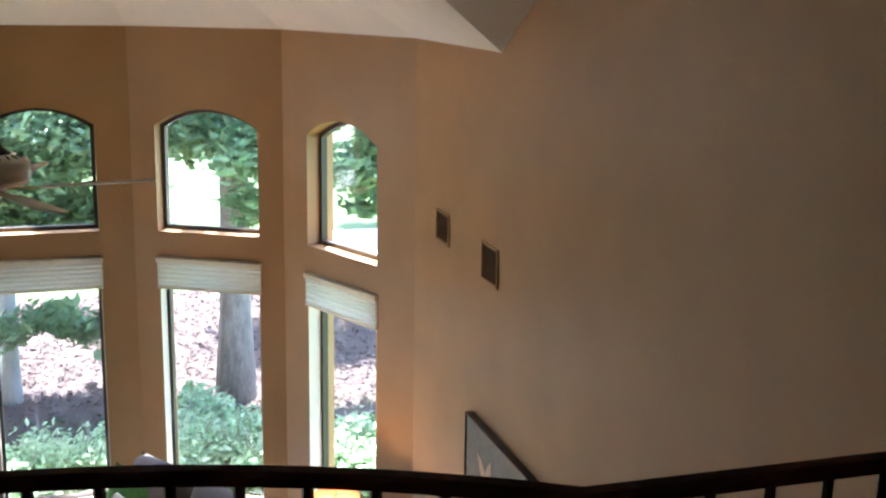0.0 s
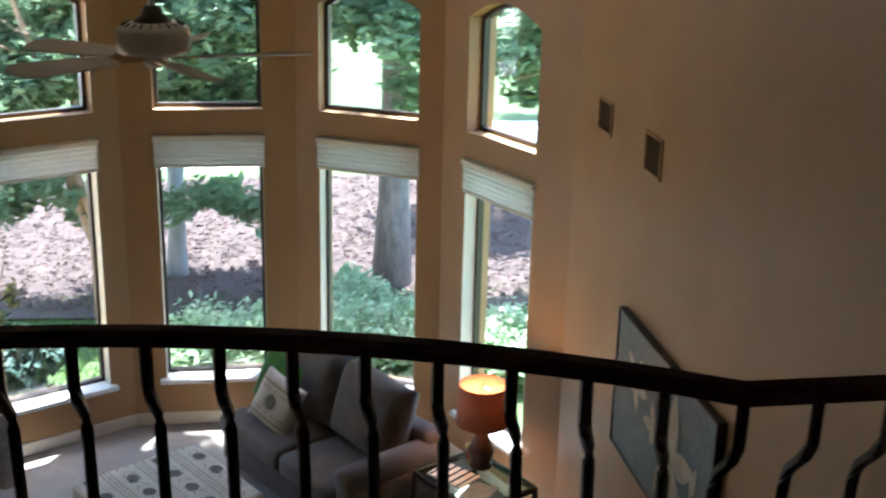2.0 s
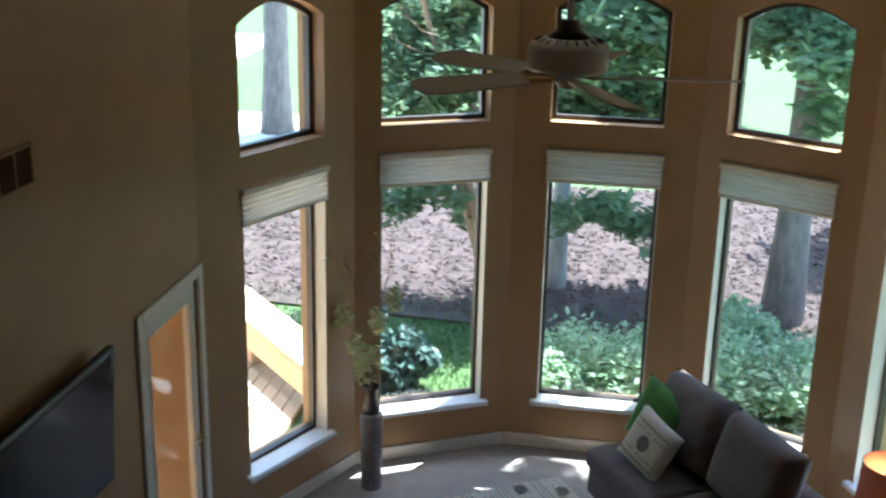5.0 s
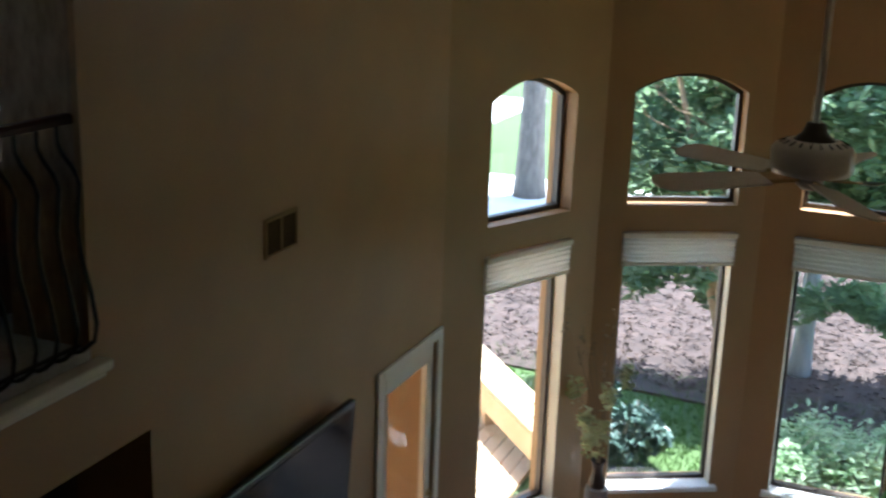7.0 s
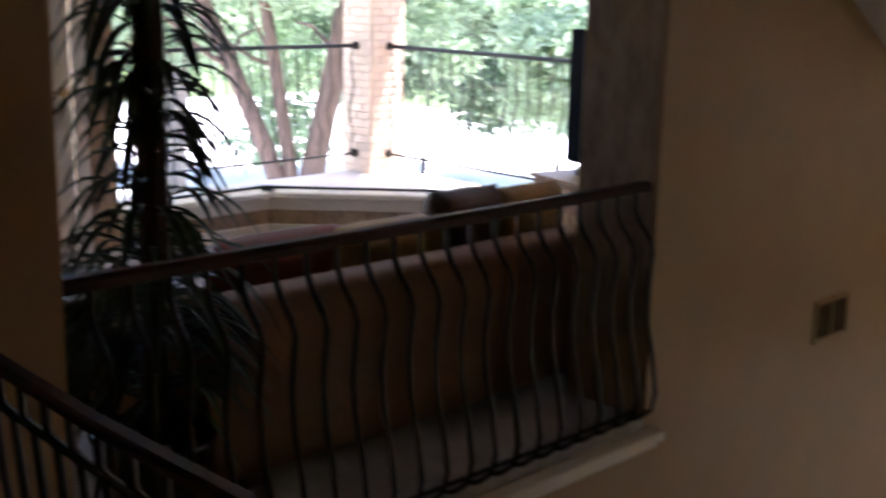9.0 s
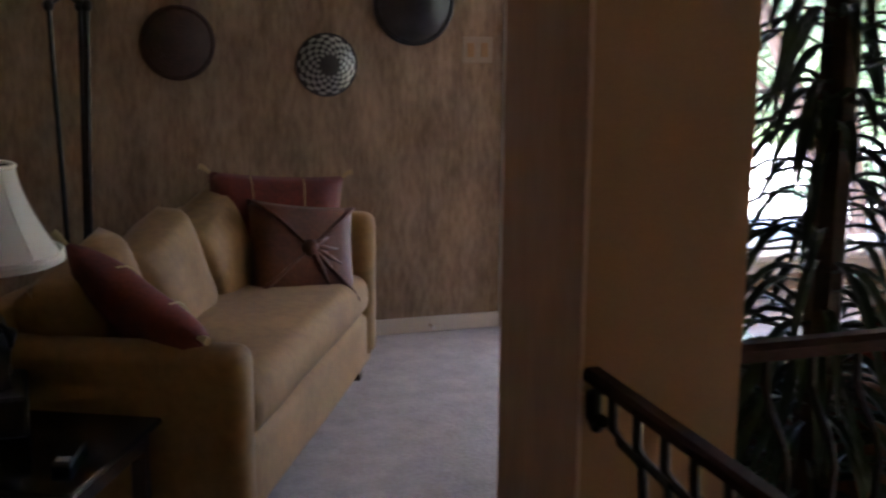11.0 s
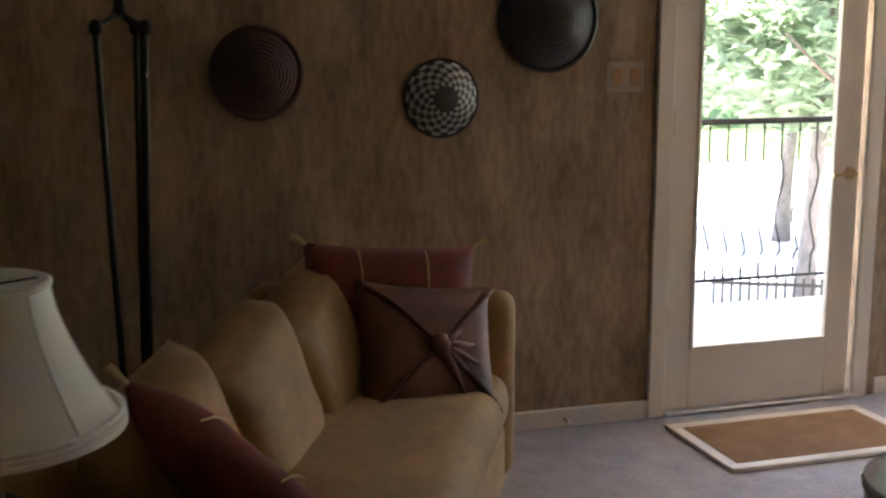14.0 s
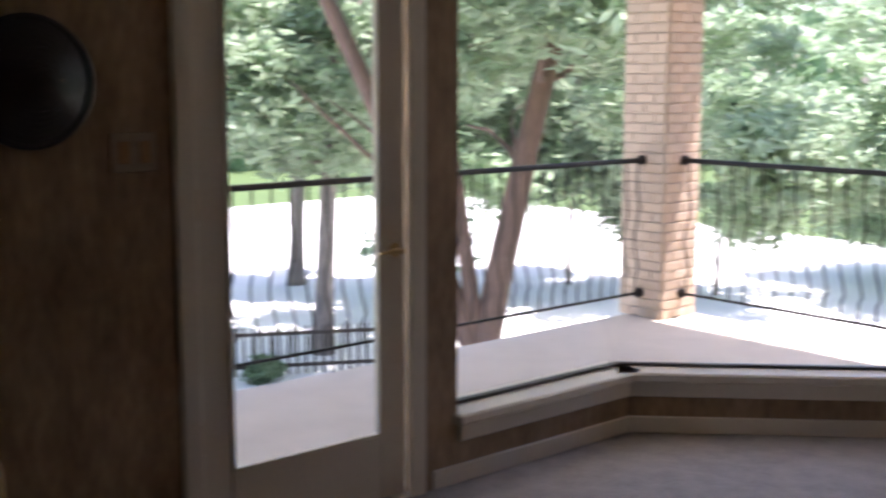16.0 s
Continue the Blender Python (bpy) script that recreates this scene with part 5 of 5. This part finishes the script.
def den_pillow(label, m, w, h, t, material, tassels=True, cross=None):
    p = thing("throw_pillow", label, "pillow", m)
    part("cover", pillow(bmesh.new(), w, h, t, Matrix.Identity(4), seed=w * 7), material, p, smooth=True)
    if tassels:
        for sx in (-1, 1):
            for sz in (-1, 1):
                c = Vector((sx * w / 2, 0, sz * h / 2))
                bm = bmesh.new()
                d = c.normalized()
                sweep(bm, [c - d * 0.01, c + d * 0.02, c + d * 0.045 + Vector((0, 0, -0.01))], [0.006, 0.010, 0.012], 8)
                part("tassel", bm, M_GOLD, p, "gold corner tassel")
    if tassels:
        for horiz, o in ((True, -0.22), (False, -0.42), (False, 0.36)):
            pts = []
            for k in range(15):
                f = -0.96 + 1.92 * k / 14
                uu, vv = (f, o) if horiz else (o, f)
                pts.append((uu * w / 2 * (1 - 0.06 * (1 - vv * vv)), -t / 2 * max(0, (1 - uu ** 4) * (1 - vv ** 4)) ** 0.5 * 1.04 - 0.002, vv * h / 2 * (1 - 0.06 * (1 - uu * uu))))
            part("gold_thread", sweep(bmesh.new(), pts, 0.0025, 5), M_GOLD, p)
    if cross:
        bm = bmesh.new()
        for a, b in (((-1, -1), (1, 1)), ((-1, 1), (1, -1))):
            pts = []
            for k in range(13):
                f = k / 12
                x, z = (a[0] + (b[0] - a[0]) * f) * w * 0.46, (a[1] + (b[1] - a[1]) * f) * h * 0.46
                uu, vv = 2 * x / w, 2 * z / h
                pts.append((x, -t / 2 * max(0, (1 - uu ** 4) * (1 - vv ** 4)) ** 0.5 - 0.002, z))
            sweep(bm, pts, [0.022 - 0.010 * math.sin(math.pi * k / 12) ** 2 for k in range(13)], 10, sy=0.4)
        for q in range(5):
            an = -0.9 + q * 0.45
            sweep(bm, [(0.0, -t / 2 - 0.012, 0.0), (0.05 * math.cos(an), -t / 2 - 0.014, 0.05 * math.sin(an) - 0.02), (0.13 * math.cos(an), -t / 2 + 0.004, 0.13 * math.sin(an) - 0.05)], [0.012, 0.013, 0.003], 8)
        lathe(bm, [(0.0, -0.035), (0.026, -0.02), (0.034, 0.004), (0.022, 0.03), (0.0, 0.036)], 12, 0.0, -t / 2 - 0.006)
        part("pleats", bm, cross, p, smooth=True)
    return p


den_pillow("dark red brocade pillow with gold tassels", DM @ Matrix.Translation((0.66, -0.07, 0.655)) @ pose(0, 0, 0, -12, 4, -62), 0.54, 0.44, 0.16, M_RED)
den_pillow("reddish brown satin pillow tied in a knot at its middle", DM @ Matrix.Translation((0.56, -0.20, 0.585)) @ pose(0, 0, 0, -24, 8, -54), 0.44, 0.40, 0.15, M_RUST, False, M_RUST)
den_pillow("dark red brocade pillow lying against the arm", DM @ Matrix.Translation((-0.63, -0.07, 0.595)) @ pose(0, 0, 0, -42, -24, 70), 0.52, 0.44, 0.15, M_RED)

# wall baskets
def basket(label, y, z, r, depth, style):
    m = Matrix.Translation((XW, y, z)) @ pose(0, 0, 0, 0, 90, 0)
    b = thing("wall_basket", label, "basket", m, "round baskets hung on the wall")
    N = 26
    prof = [(r * f, depth * (1 - f ** 1.6) + 0.012) for f in (0, 0.34, 0.45, 0.56, 0.67, 0.78, 0.89, 1.0)]
    if style == "check":
        A, B = bmesh.new(), bmesh.new()
        for i in range(1, len(prof) - 1):
            (r0, z0), (r1, z1) = prof[i], prof[i + 1]
            for k in range(N):
                tgt = A if (k + i) % 2 else B
                tw = i * 0.03
                q = [(r0, z0, k), (r1, z1, k), (r1, z1, k + 1), (r0, z0, k + 1)]
                lift = 0.0
                tgt.faces.new([tgt.verts.new((rr * math.cos(kk * math.tau / N + tw + (0.03 if rr == r1 else 0)), rr * math.sin(kk * math.tau / N + tw + (0.03 if rr == r1 else 0)), zz + lift)) for rr, zz, kk in q])
        lathe(A, [(0, prof[0][1]), prof[1]], N)
        part("dark_weave", A, M_BASKETB, b)
        part("pale_weave", B, M_BASKETW, b, "pale woven checks")
    else:
        bm = lathe(bmesh.new(), prof[::-1], 48)
        part("bowl", bm, M_BASKET if style == "brown" else M_BASKETB, b, smooth=True)
        n = 11 if style != "ring" else 8
        for k in range(1, n):
            f = k / n
            rr, zz = r * f, depth * (1 - f ** 1.6) + 0.013
            coil = sweep(bmesh.new(), [(rr * math.cos(a * math.tau / 40), rr * math.sin(a * math.tau / 40), zz) for a in range(41)], (0.002 if style != "black" else 0.0012) if style != "ring" else 0.006, 4)
            part("coil", coil, M_BASKET if style == "brown" else (M_BASKETW if style == "ring" else M_BASKETB), b)
    part("rim", sweep(bmesh.new(), [(r * math.cos(a * math.tau / 48), r * math.sin(a * math.tau / 48), 0.014) for a in range(49)], 0.011 if style != "check" else 0.005, 6), M_BASKETB if style != "brown" else M_BASKET, b)
    return b


basket("round brown coiled basket hung on the wall", 1.152, 1.362, 0.150, 0.075, "brown")
basket("small basket woven in black and cream checks", 1.802, 1.268, 0.137, 0.07, "check")
basket("large black lacquered basket hung on the wall", 2.208, 1.545, 0.182, 0.09, "black")
basket("wide dark basket with pale coiled rings", 1.45, 1.80, 0.185, 0.07, "ring")

# switch plate, door stop
sw = thing("light_switch", "beige two-gang switch plate on the wall", "switch", Matrix.Translation((XW, 2.522, 1.335)) @ pose(0, 0, 0, 0, 0, 90))
part("plate", box(-0.075, 0.075, -0.007, -0.001, -0.06, 0.06, 0.003), M_PLATE, sw)
for k in (-1, 1):
    part("rocker", box(k * 0.034 - 0.017, k * 0.034 + 0.017, -0.012, -0.0065, -0.033, 0.033, 0.002), M_WALL, sw)
stop = thing("door_stop", "small brass door stop on the baseboard", "door stop", Matrix.Translation((XW + 0.016, 2.297, 0.035)) @ pose(0, 0, 0, 0, 90, 0))
part("spring", sweep(bmesh.new(), [(0, 0, 0), (0, 0, 0.05)], 0.007, 8), M_BRASS, stop)
part("tip", sweep(bmesh.new(), [(0, 0, 0.05), (0, 0, 0.062)], 0.010, 8), M_WHITE, stop)

# door mat
mt = thing("door_mat", "tan jute door mat with a paler bound edge", "mat", Matrix.Translation((-5.67, 3.09, 0.0)) @ pose(0, 0, 0, 0, 0, 90))
part("weave", box(-0.38, 0.38, -0.20, 0.20, 0.0, 0.014, 0.004), M_JUTE, mt)
bm = bmesh.new()
for x0, x1, y0, y1 in ((-0.43, 0.43, -0.25, -0.201), (-0.43, 0.43, 0.201, 0.25), (-0.43, -0.381, -0.201, 0.201), (0.381, 0.43, -0.201, 0.201)):
    bx(bm, x0, x1, y0, y1, 0.0, 0.016, 0.004)
part("binding", bm, M_TRIM, mt, "cream bound edge")
for k in range(22):
    part("rib", box(-0.378, 0.378, -0.19 + k * 0.018 - 0.006, -0.19 + k * 0.018 + 0.006, 0.0142, 0.018, 0.002), M_JUTE, mt)

# dark iron torchere behind the sofa
tc = thing("floor_lamp", "tall black iron torchere of four slender rods", "lamp", Matrix.Translation((-5.70, 0.70, 0)))
part("base", lathe(bmesh.new(), [(0.0, 0.0), (0.13, 0.0), (0.13, 0.015), (0.05, 0.03), (0.0, 0.035)], 24), M_IRON, tc, smooth=True)
for x, y in ((0.065, -0.070), (-0.075, 0.050), (-0.025, 0.066), (0.035, 0.070)):
    part("rod", sweep(bmesh.new(), [(x * 0.4, y * 0.4, 0.03), (x, y, 1.50)], 0.011, 8), M_IRON, tc)
    part("knob", lathe(bmesh.new(), [(0.0, 1.485), (0.018, 1.492), (0.022, 1.51), (0.014, 1.53), (0.0, 1.535)], 12, x, y), M_IRON, tc, smooth=True)
    part("strut", sweep(bmesh.new(), [(x, y, 1.51), (x * 0.4, y * 0.4, 1.535), (0, 0, 1.56)], 0.008, 6), M_IRON, tc)
part("stem", lathe(bmesh.new(), [(0.0, 1.54), (0.02, 1.55), (0.012, 1.60), (0.05, 1.66), (0.055, 1.70), (0.02, 1.75), (0.015, 1.80), (0.0, 1.80)], 16), M_IRON, tc, smooth=True)
part("bowl", lathe(bmesh.new(), [(0.015, 1.80), (0.09, 1.83), (0.15, 1.90), (0.155, 1.91), (0.085, 1.84), (0.0, 1.815)], 24), M_IRON, tc, smooth=True)

# side table with lamp, beside the sofa arm
st = thing("side_table", "dark side table with a glass top beside the sofa", "table", Matrix.Translation((-3.80, 0.44, 0)) @ pose(0, 0, 0, 0, 0, SA))
part("tabletop", box(-0.30, 0.24, -0.52, 0.30, 0.40, 0.42, 0.006), M_SCREEN, st, "dark glass top")
part("apron", box(-0.28, 0.22, -0.49, 0.27, 0.34, 0.399, 0.004), M_DARKWOOD, st)
for x in (-0.26, 0.20):
    for y in (-0.47, 0.25):
        part("leg", box(x - 0.02, x + 0.02, y - 0.02, y + 0.02, 0, 0.342, 0.004), M_DARKWOOD, st)
dl = thing("table_lamp", "bronze elephant table lamp with a flared cream shade", "lamp", Matrix.Translation((-4.015, 0.400, 0.42)) @ Matrix.Scale(1.08, 4))
part("plinth", box(-0.11, 0.14, -0.10, 0.10, 0.0, 0.10, 0.008), M_BRONZEST, dl)
bm = bmesh.new()
soft(bm, -0.075, 0.06, -0.045, 0.045, 0.165, 0.265, 0.04, 0.02)
for x, y in ((-0.055, -0.028), (-0.05, 0.028), (0.045, -0.028), (0.04, 0.028)):
    sweep(bm, [(x, y, 0.10), (x, y, 0.13), (x * 0.95, y, 0.20)], [0.022, 0.018, 0.024], 8)
soft(bm, 0.05, 0.115, -0.032, 0.032, 0.21, 0.285, 0.028, 0.01)
sweep(bm, [(0.105, 0, 0.245), (0.13, 0, 0.22), (0.135, 0, 0.17), (0.128, 0, 0.14), (0.14, 0, 0.125)], [0.022, 0.018, 0.013, 0.010, 0.008], 8)
for s in (-1, 1):
    sweep(bm, [(0.07, s * 0.03, 0.27), (0.062, s * 0.052, 0.245), (0.064, s * 0.05, 0.205)], [0.012, 0.03, 0.008], 8, sx=0.4)
for v in bm.verts:
    v.co.x, v.co.y = v.co.x * 1.35, v.co.y * 1.4
fig = part("elephant", bm, M_BRONZEST, dl, "dark bronze elephant figure", smooth=True)
fuse = fig.modifiers.new("fuse", "REMESH")
fuse.mode, fuse.voxel_size, fuse.use_smooth_shade = "VOXEL", 0.006, True
part("stem", sweep(bmesh.new(), [(-0.005, 0, 0.26), (-0.005, 0, 0.30), (0, 0, 0.36)], [0.02, 0.014, 0.01], 10), M_BRASS, dl)
bm = bmesh.new()
n = 48
rings = []
for f in [k / 10 for k in range(11)]:
    z = 0.400 + 0.228 * f
    r = 0.098 + 0.100 * (1 - f) ** 1.55
    rings.append([bm.verts.new((r * (1 + 0.012 * abs(math.cos(k * math.tau / n * 4))) * math.cos(k * math.tau / n), r * (1 + 0.012 * abs(math.cos(k * math.tau / n * 4))) * math.sin(k * math.tau / n), z)) for k in range(n)])
for a, b in zip(rings, rings[1:]):
    for k in range(n):
        bm.faces.new((a[k], a[(k + 1) % n], b[(k + 1) % n], b[k]))
shd = part("shade", bm, M_SHADE, dl, "flared cream silk shade", smooth=True)
shd.modifiers.new("thickness", "SOLIDIFY").thickness = 0.004
for k in range(8):
    a = (k + 0.0) * math.tau / 8
    part("seam", sweep(bmesh.new(), [((0.099 + 0.102 * (1 - f / 10) ** 1.55) * math.cos(a), (0.099 + 0.102 * (1 - f / 10) ** 1.55) * math.sin(a), 0.400 + 0.0228 * f) for f in range(11)], 0.003, 5), M_SHADE, shd)
for r, z in ((0.200, 0.403), (0.1995, 0.412), (0.1985, 0.421), (0.100, 0.626)):
    bm = sweep(bmesh.new(), [(r * math.cos(k * math.tau / 48), r * math.sin(k * math.tau / 48), z) for k in range(49)], 0.006, 6)
    part("shade_trim", bm, M_SHADE, shd)
bm = lathe(bmesh.new(), [(0.0, 0.617), (0.006, 0.622), (0.007, 0.632), (0.014, 0.642), (0.011, 0.657), (0.004, 0.672), (0.0, 0.677)], 12)
for k in range(3):
    a = k * math.tau / 3
    sweep(bm, [(0, 0, 0.623), (0.099 * math.cos(a), 0.099 * math.sin(a), 0.623)], 0.002, 5)
sweep(bm, [(0, 0, 0.36), (0, 0, 0.627)], 0.003, 6)
part("finial", bm, M_BRONZEST, dl, "turned dark bronze finial")
rc = thing("remote_control", "black remote control with a silver end", "remote", Matrix.Translation((-3.68, 0.60, 0.42)) @ pose(0, 0, 0, 0, 0, 75))
part("case", box(-0.025, 0.025, -0.085, 0.085, 0.0, 0.022, 0.007, 2), M_BLACK, rc)
part("end_cap", box(-0.016, 0.016, -0.070, -0.045, 0.0225, 0.026, 0.001), M_STEEL, rc)

# framed picture on the south wall
fpz = thing("picture_frame", "picture in a pale green-grey frame on the papered wall", "picture", Matrix.Translation((-5.05, -0.5, 1.45)) @ pose(0, 0, 0, 0, 0, 180))
part("frame", frame_box(0.80, 1.05, 0.05, 0.035), M_PATFAB, fpz)
part("print", box(-0.35, 0.35, -0.012, -0.004, -0.475, 0.475), M_CANVAS, fpz)

# drum table near the windows
pf = thing("drum_table", "round dark drum table with a polished grey top", "table", Matrix.Translation((-4.13, 2.51, 0)))
part("body", lathe(bmesh.new(), [(0.0, 0.0), (0.235, 0.0), (0.24, 0.01), (0.247, 0.44), (0.0, 0.44)], 40), M_BLACK, pf, smooth=False)
part("top", lathe(bmesh.new(), [(0.0, 0.4405), (0.250, 0.4405), (0.256, 0.447), (0.256, 0.460), (0.250, 0.466), (0.0, 0.466)], 40), M_POLISH, pf, "polished dark grey top")

# loveseat with its back to the railing
BM = Matrix.Translation((-3.44, 3.395, 0)) @ pose(0, 0, 0, 0, 0, -90)
bs = thing("sofa", "long brown sofa standing with its back to the den railing", "sofa", BM)
part("backrest", soft(bmesh.new(), -0.97, 0.97, 0.20, 0.36, 0.03, 0.61, 0.04), M_BROWNFAB, bs, smooth=True)
part("base", soft(bmesh.new(), -0.97, 0.97, -0.36, 0.21, 0.08, 0.34, 0.04), M_BROWNFAB, bs, smooth=True)
for s in (-1, 1):
    part("arm", soft(bmesh.new(), *sorted((s * 0.81, s * 0.98)), -0.37, 0.34, 0.10, 0.52, 0.06), M_BROWNFAB, bs, smooth=True)
    part("seat_cushion", soft(bmesh.new(), *sorted((s * 0.005, s * 0.81)), -0.37, 0.20, 0.34, 0.46, 0.05, 0.02), M_TAN, bs, smooth=True)
    for y in (-0.3, 0.32):
        part("leg", box(s * 0.80 - 0.025, s * 0.80 + 0.025, y - 0.025, y + 0.025, 0, 0.10), M_DARKWOOD, bs)
den_pillow("round-topped brown pillow on the loveseat", BM @ Matrix.Translation((-0.42, 0.02, 0.62)) @ pose(0, 0, 0, -10), 0.36, 0.32, 0.22, M_BASKET, False)
den_pillow("tan pillow on the loveseat", BM @ Matrix.Translation((-0.78, 0.02, 0.60)) @ pose(0, 0, 0, -10), 0.40, 0.32, 0.2, M_TAN, False)
den_pillow("low tan cushion slumped on the long sofa", BM @ Matrix.Translation((-0.08, -0.02, 0.56)) @ pose(0, 0, 0, -16), 0.56, 0.26, 0.2, M_TAN, False)
den_pillow("long dark red bolster on the loveseat arm", BM @ Matrix.Translation((0.32, -0.14, 0.56)) @ pose(0, 0, 0, -20), 0.62, 0.22, 0.2, M_RED, False)

# television and wooden box at the end of the window
dt = thing("television", "black flat screen seen edge-on at the window end", "television", Matrix.Translation((-4.43, 6.00, 0.46)) @ pose(0, 0, 0, 0, 0, -14))
part("body", box(-0.31, 0.31, -0.02, 0.03, 0.06, 0.84, 0.012, 2), M_TVFACE, dt)
part("screen", box(-0.285, 0.285, -0.023, -0.019, 0.10, 0.81), M_TVFACE, dt)
part("stand", box(-0.13, 0.13, -0.08, 0.08, 0.0, 0.06, 0.008), M_BLACK, dt)
cb = thing("media_cabinet", "brown wooden media cabinet under the screen", "cabinet", Matrix.Translation((-4.34, 5.96, 0)) @ pose(0, 0, 0, 0, 0, -14))
part("body", box(-0.42, 0.42, -0.22, 0.22, 0.0, 0.44, 0.008), M_WOOD, cb)
part("top", box(-0.44, 0.44, -0.24, 0.24, 0.4405, 0.4595, 0.005), M_WOOD, cb)
for s in (-1, 1):
    d = part("door", box(*sorted((s * 0.01, s * 0.40)), -0.235, -0.2205, 0.03, 0.42, 0.004), M_WOOD, cb)
    part("handle", sweep(bmesh.new(), [(s * 0.04, -0.25, 0.2), (s * 0.04, -0.25, 0.28)], 0.006, 6), M_BRASS, d)

# tall dracaena in a pot by the pillar
pl = thing("potted_plant", "tall dark dracaena in a pot beside the den railing", "plant", Matrix.Translation((-3.04, 2.222, 0)))
part("pot", lathe(bmesh.new(), [(0.0, 0.0), (0.13, 0.0), (0.17, 0.28), (0.18, 0.30), (0.16, 0.30), (0.15, 0.26), (0.0, 0.26)], 24), M_BLACK, pl, smooth=True)
part("soil", lathe(bmesh.new(), [(0.0, 0.262), (0.148, 0.262), (0.148, 0.27), (0.0, 0.272)], 16), M_MULCH, pl)
part("stem", sweep(bmesh.new(), [(0, 0, 0.26), (0.015, 0.01, 0.8), (0.0, 0.02, 1.4), (0.02, 0.0, 2.05)], [0.04, 0.042, 0.045, 0.03], 8), M_DARKWOOD, pl)
r5 = random.Random(23)


def strap(bm, p, a, up, length, width):
    pts = []
    for k in range(8):
        f = k / 7
        d = Vector((math.cos(a), math.sin(a), 0))
        pts.append(Vector(p) + d * length * (f * (1 - 0.15 * f)) + Vector((0, 0, up * length * f - 1.05 * length * f * f)))
    s = Vector((-math.sin(a), math.cos(a), 0))
    L, R = [], []
    for k, q in enumerate(pts):
        w = width * (0.5 + 1.2 * (k / 7)) * (1 - (k / 7) ** 3) * 0.5 + 0.001
        L.append(bm.verts.new(q - s * w + Vector((0, 0, w * 0.5))))
        R.append(bm.verts.new(q + s * w + Vector((0, 0, w * 0.5))))
    C = [bm.verts.new(q) for q in pts]
    for k in range(7):
        bm.faces.new((L[k], L[k + 1], C[k + 1], C[k]))
        bm.faces.new((C[k], C[k + 1], R[k + 1], R[k]))


for k in range(300):
    bm = bmesh.new()
    z = r5.uniform(0.75, 2.05) if k < 180 else r5.uniform(0.36, 0.8)
    strap(bm, (0, 0.01, z), r5.random() * math.tau, r5.uniform(0.4, 1.0), r5.uniform(0.24, 0.37) * (1.0 if k < 180 else 1.25), r5.uniform(0.024, 0.034))
    part("leaf", bm, M_PLANT, pl)
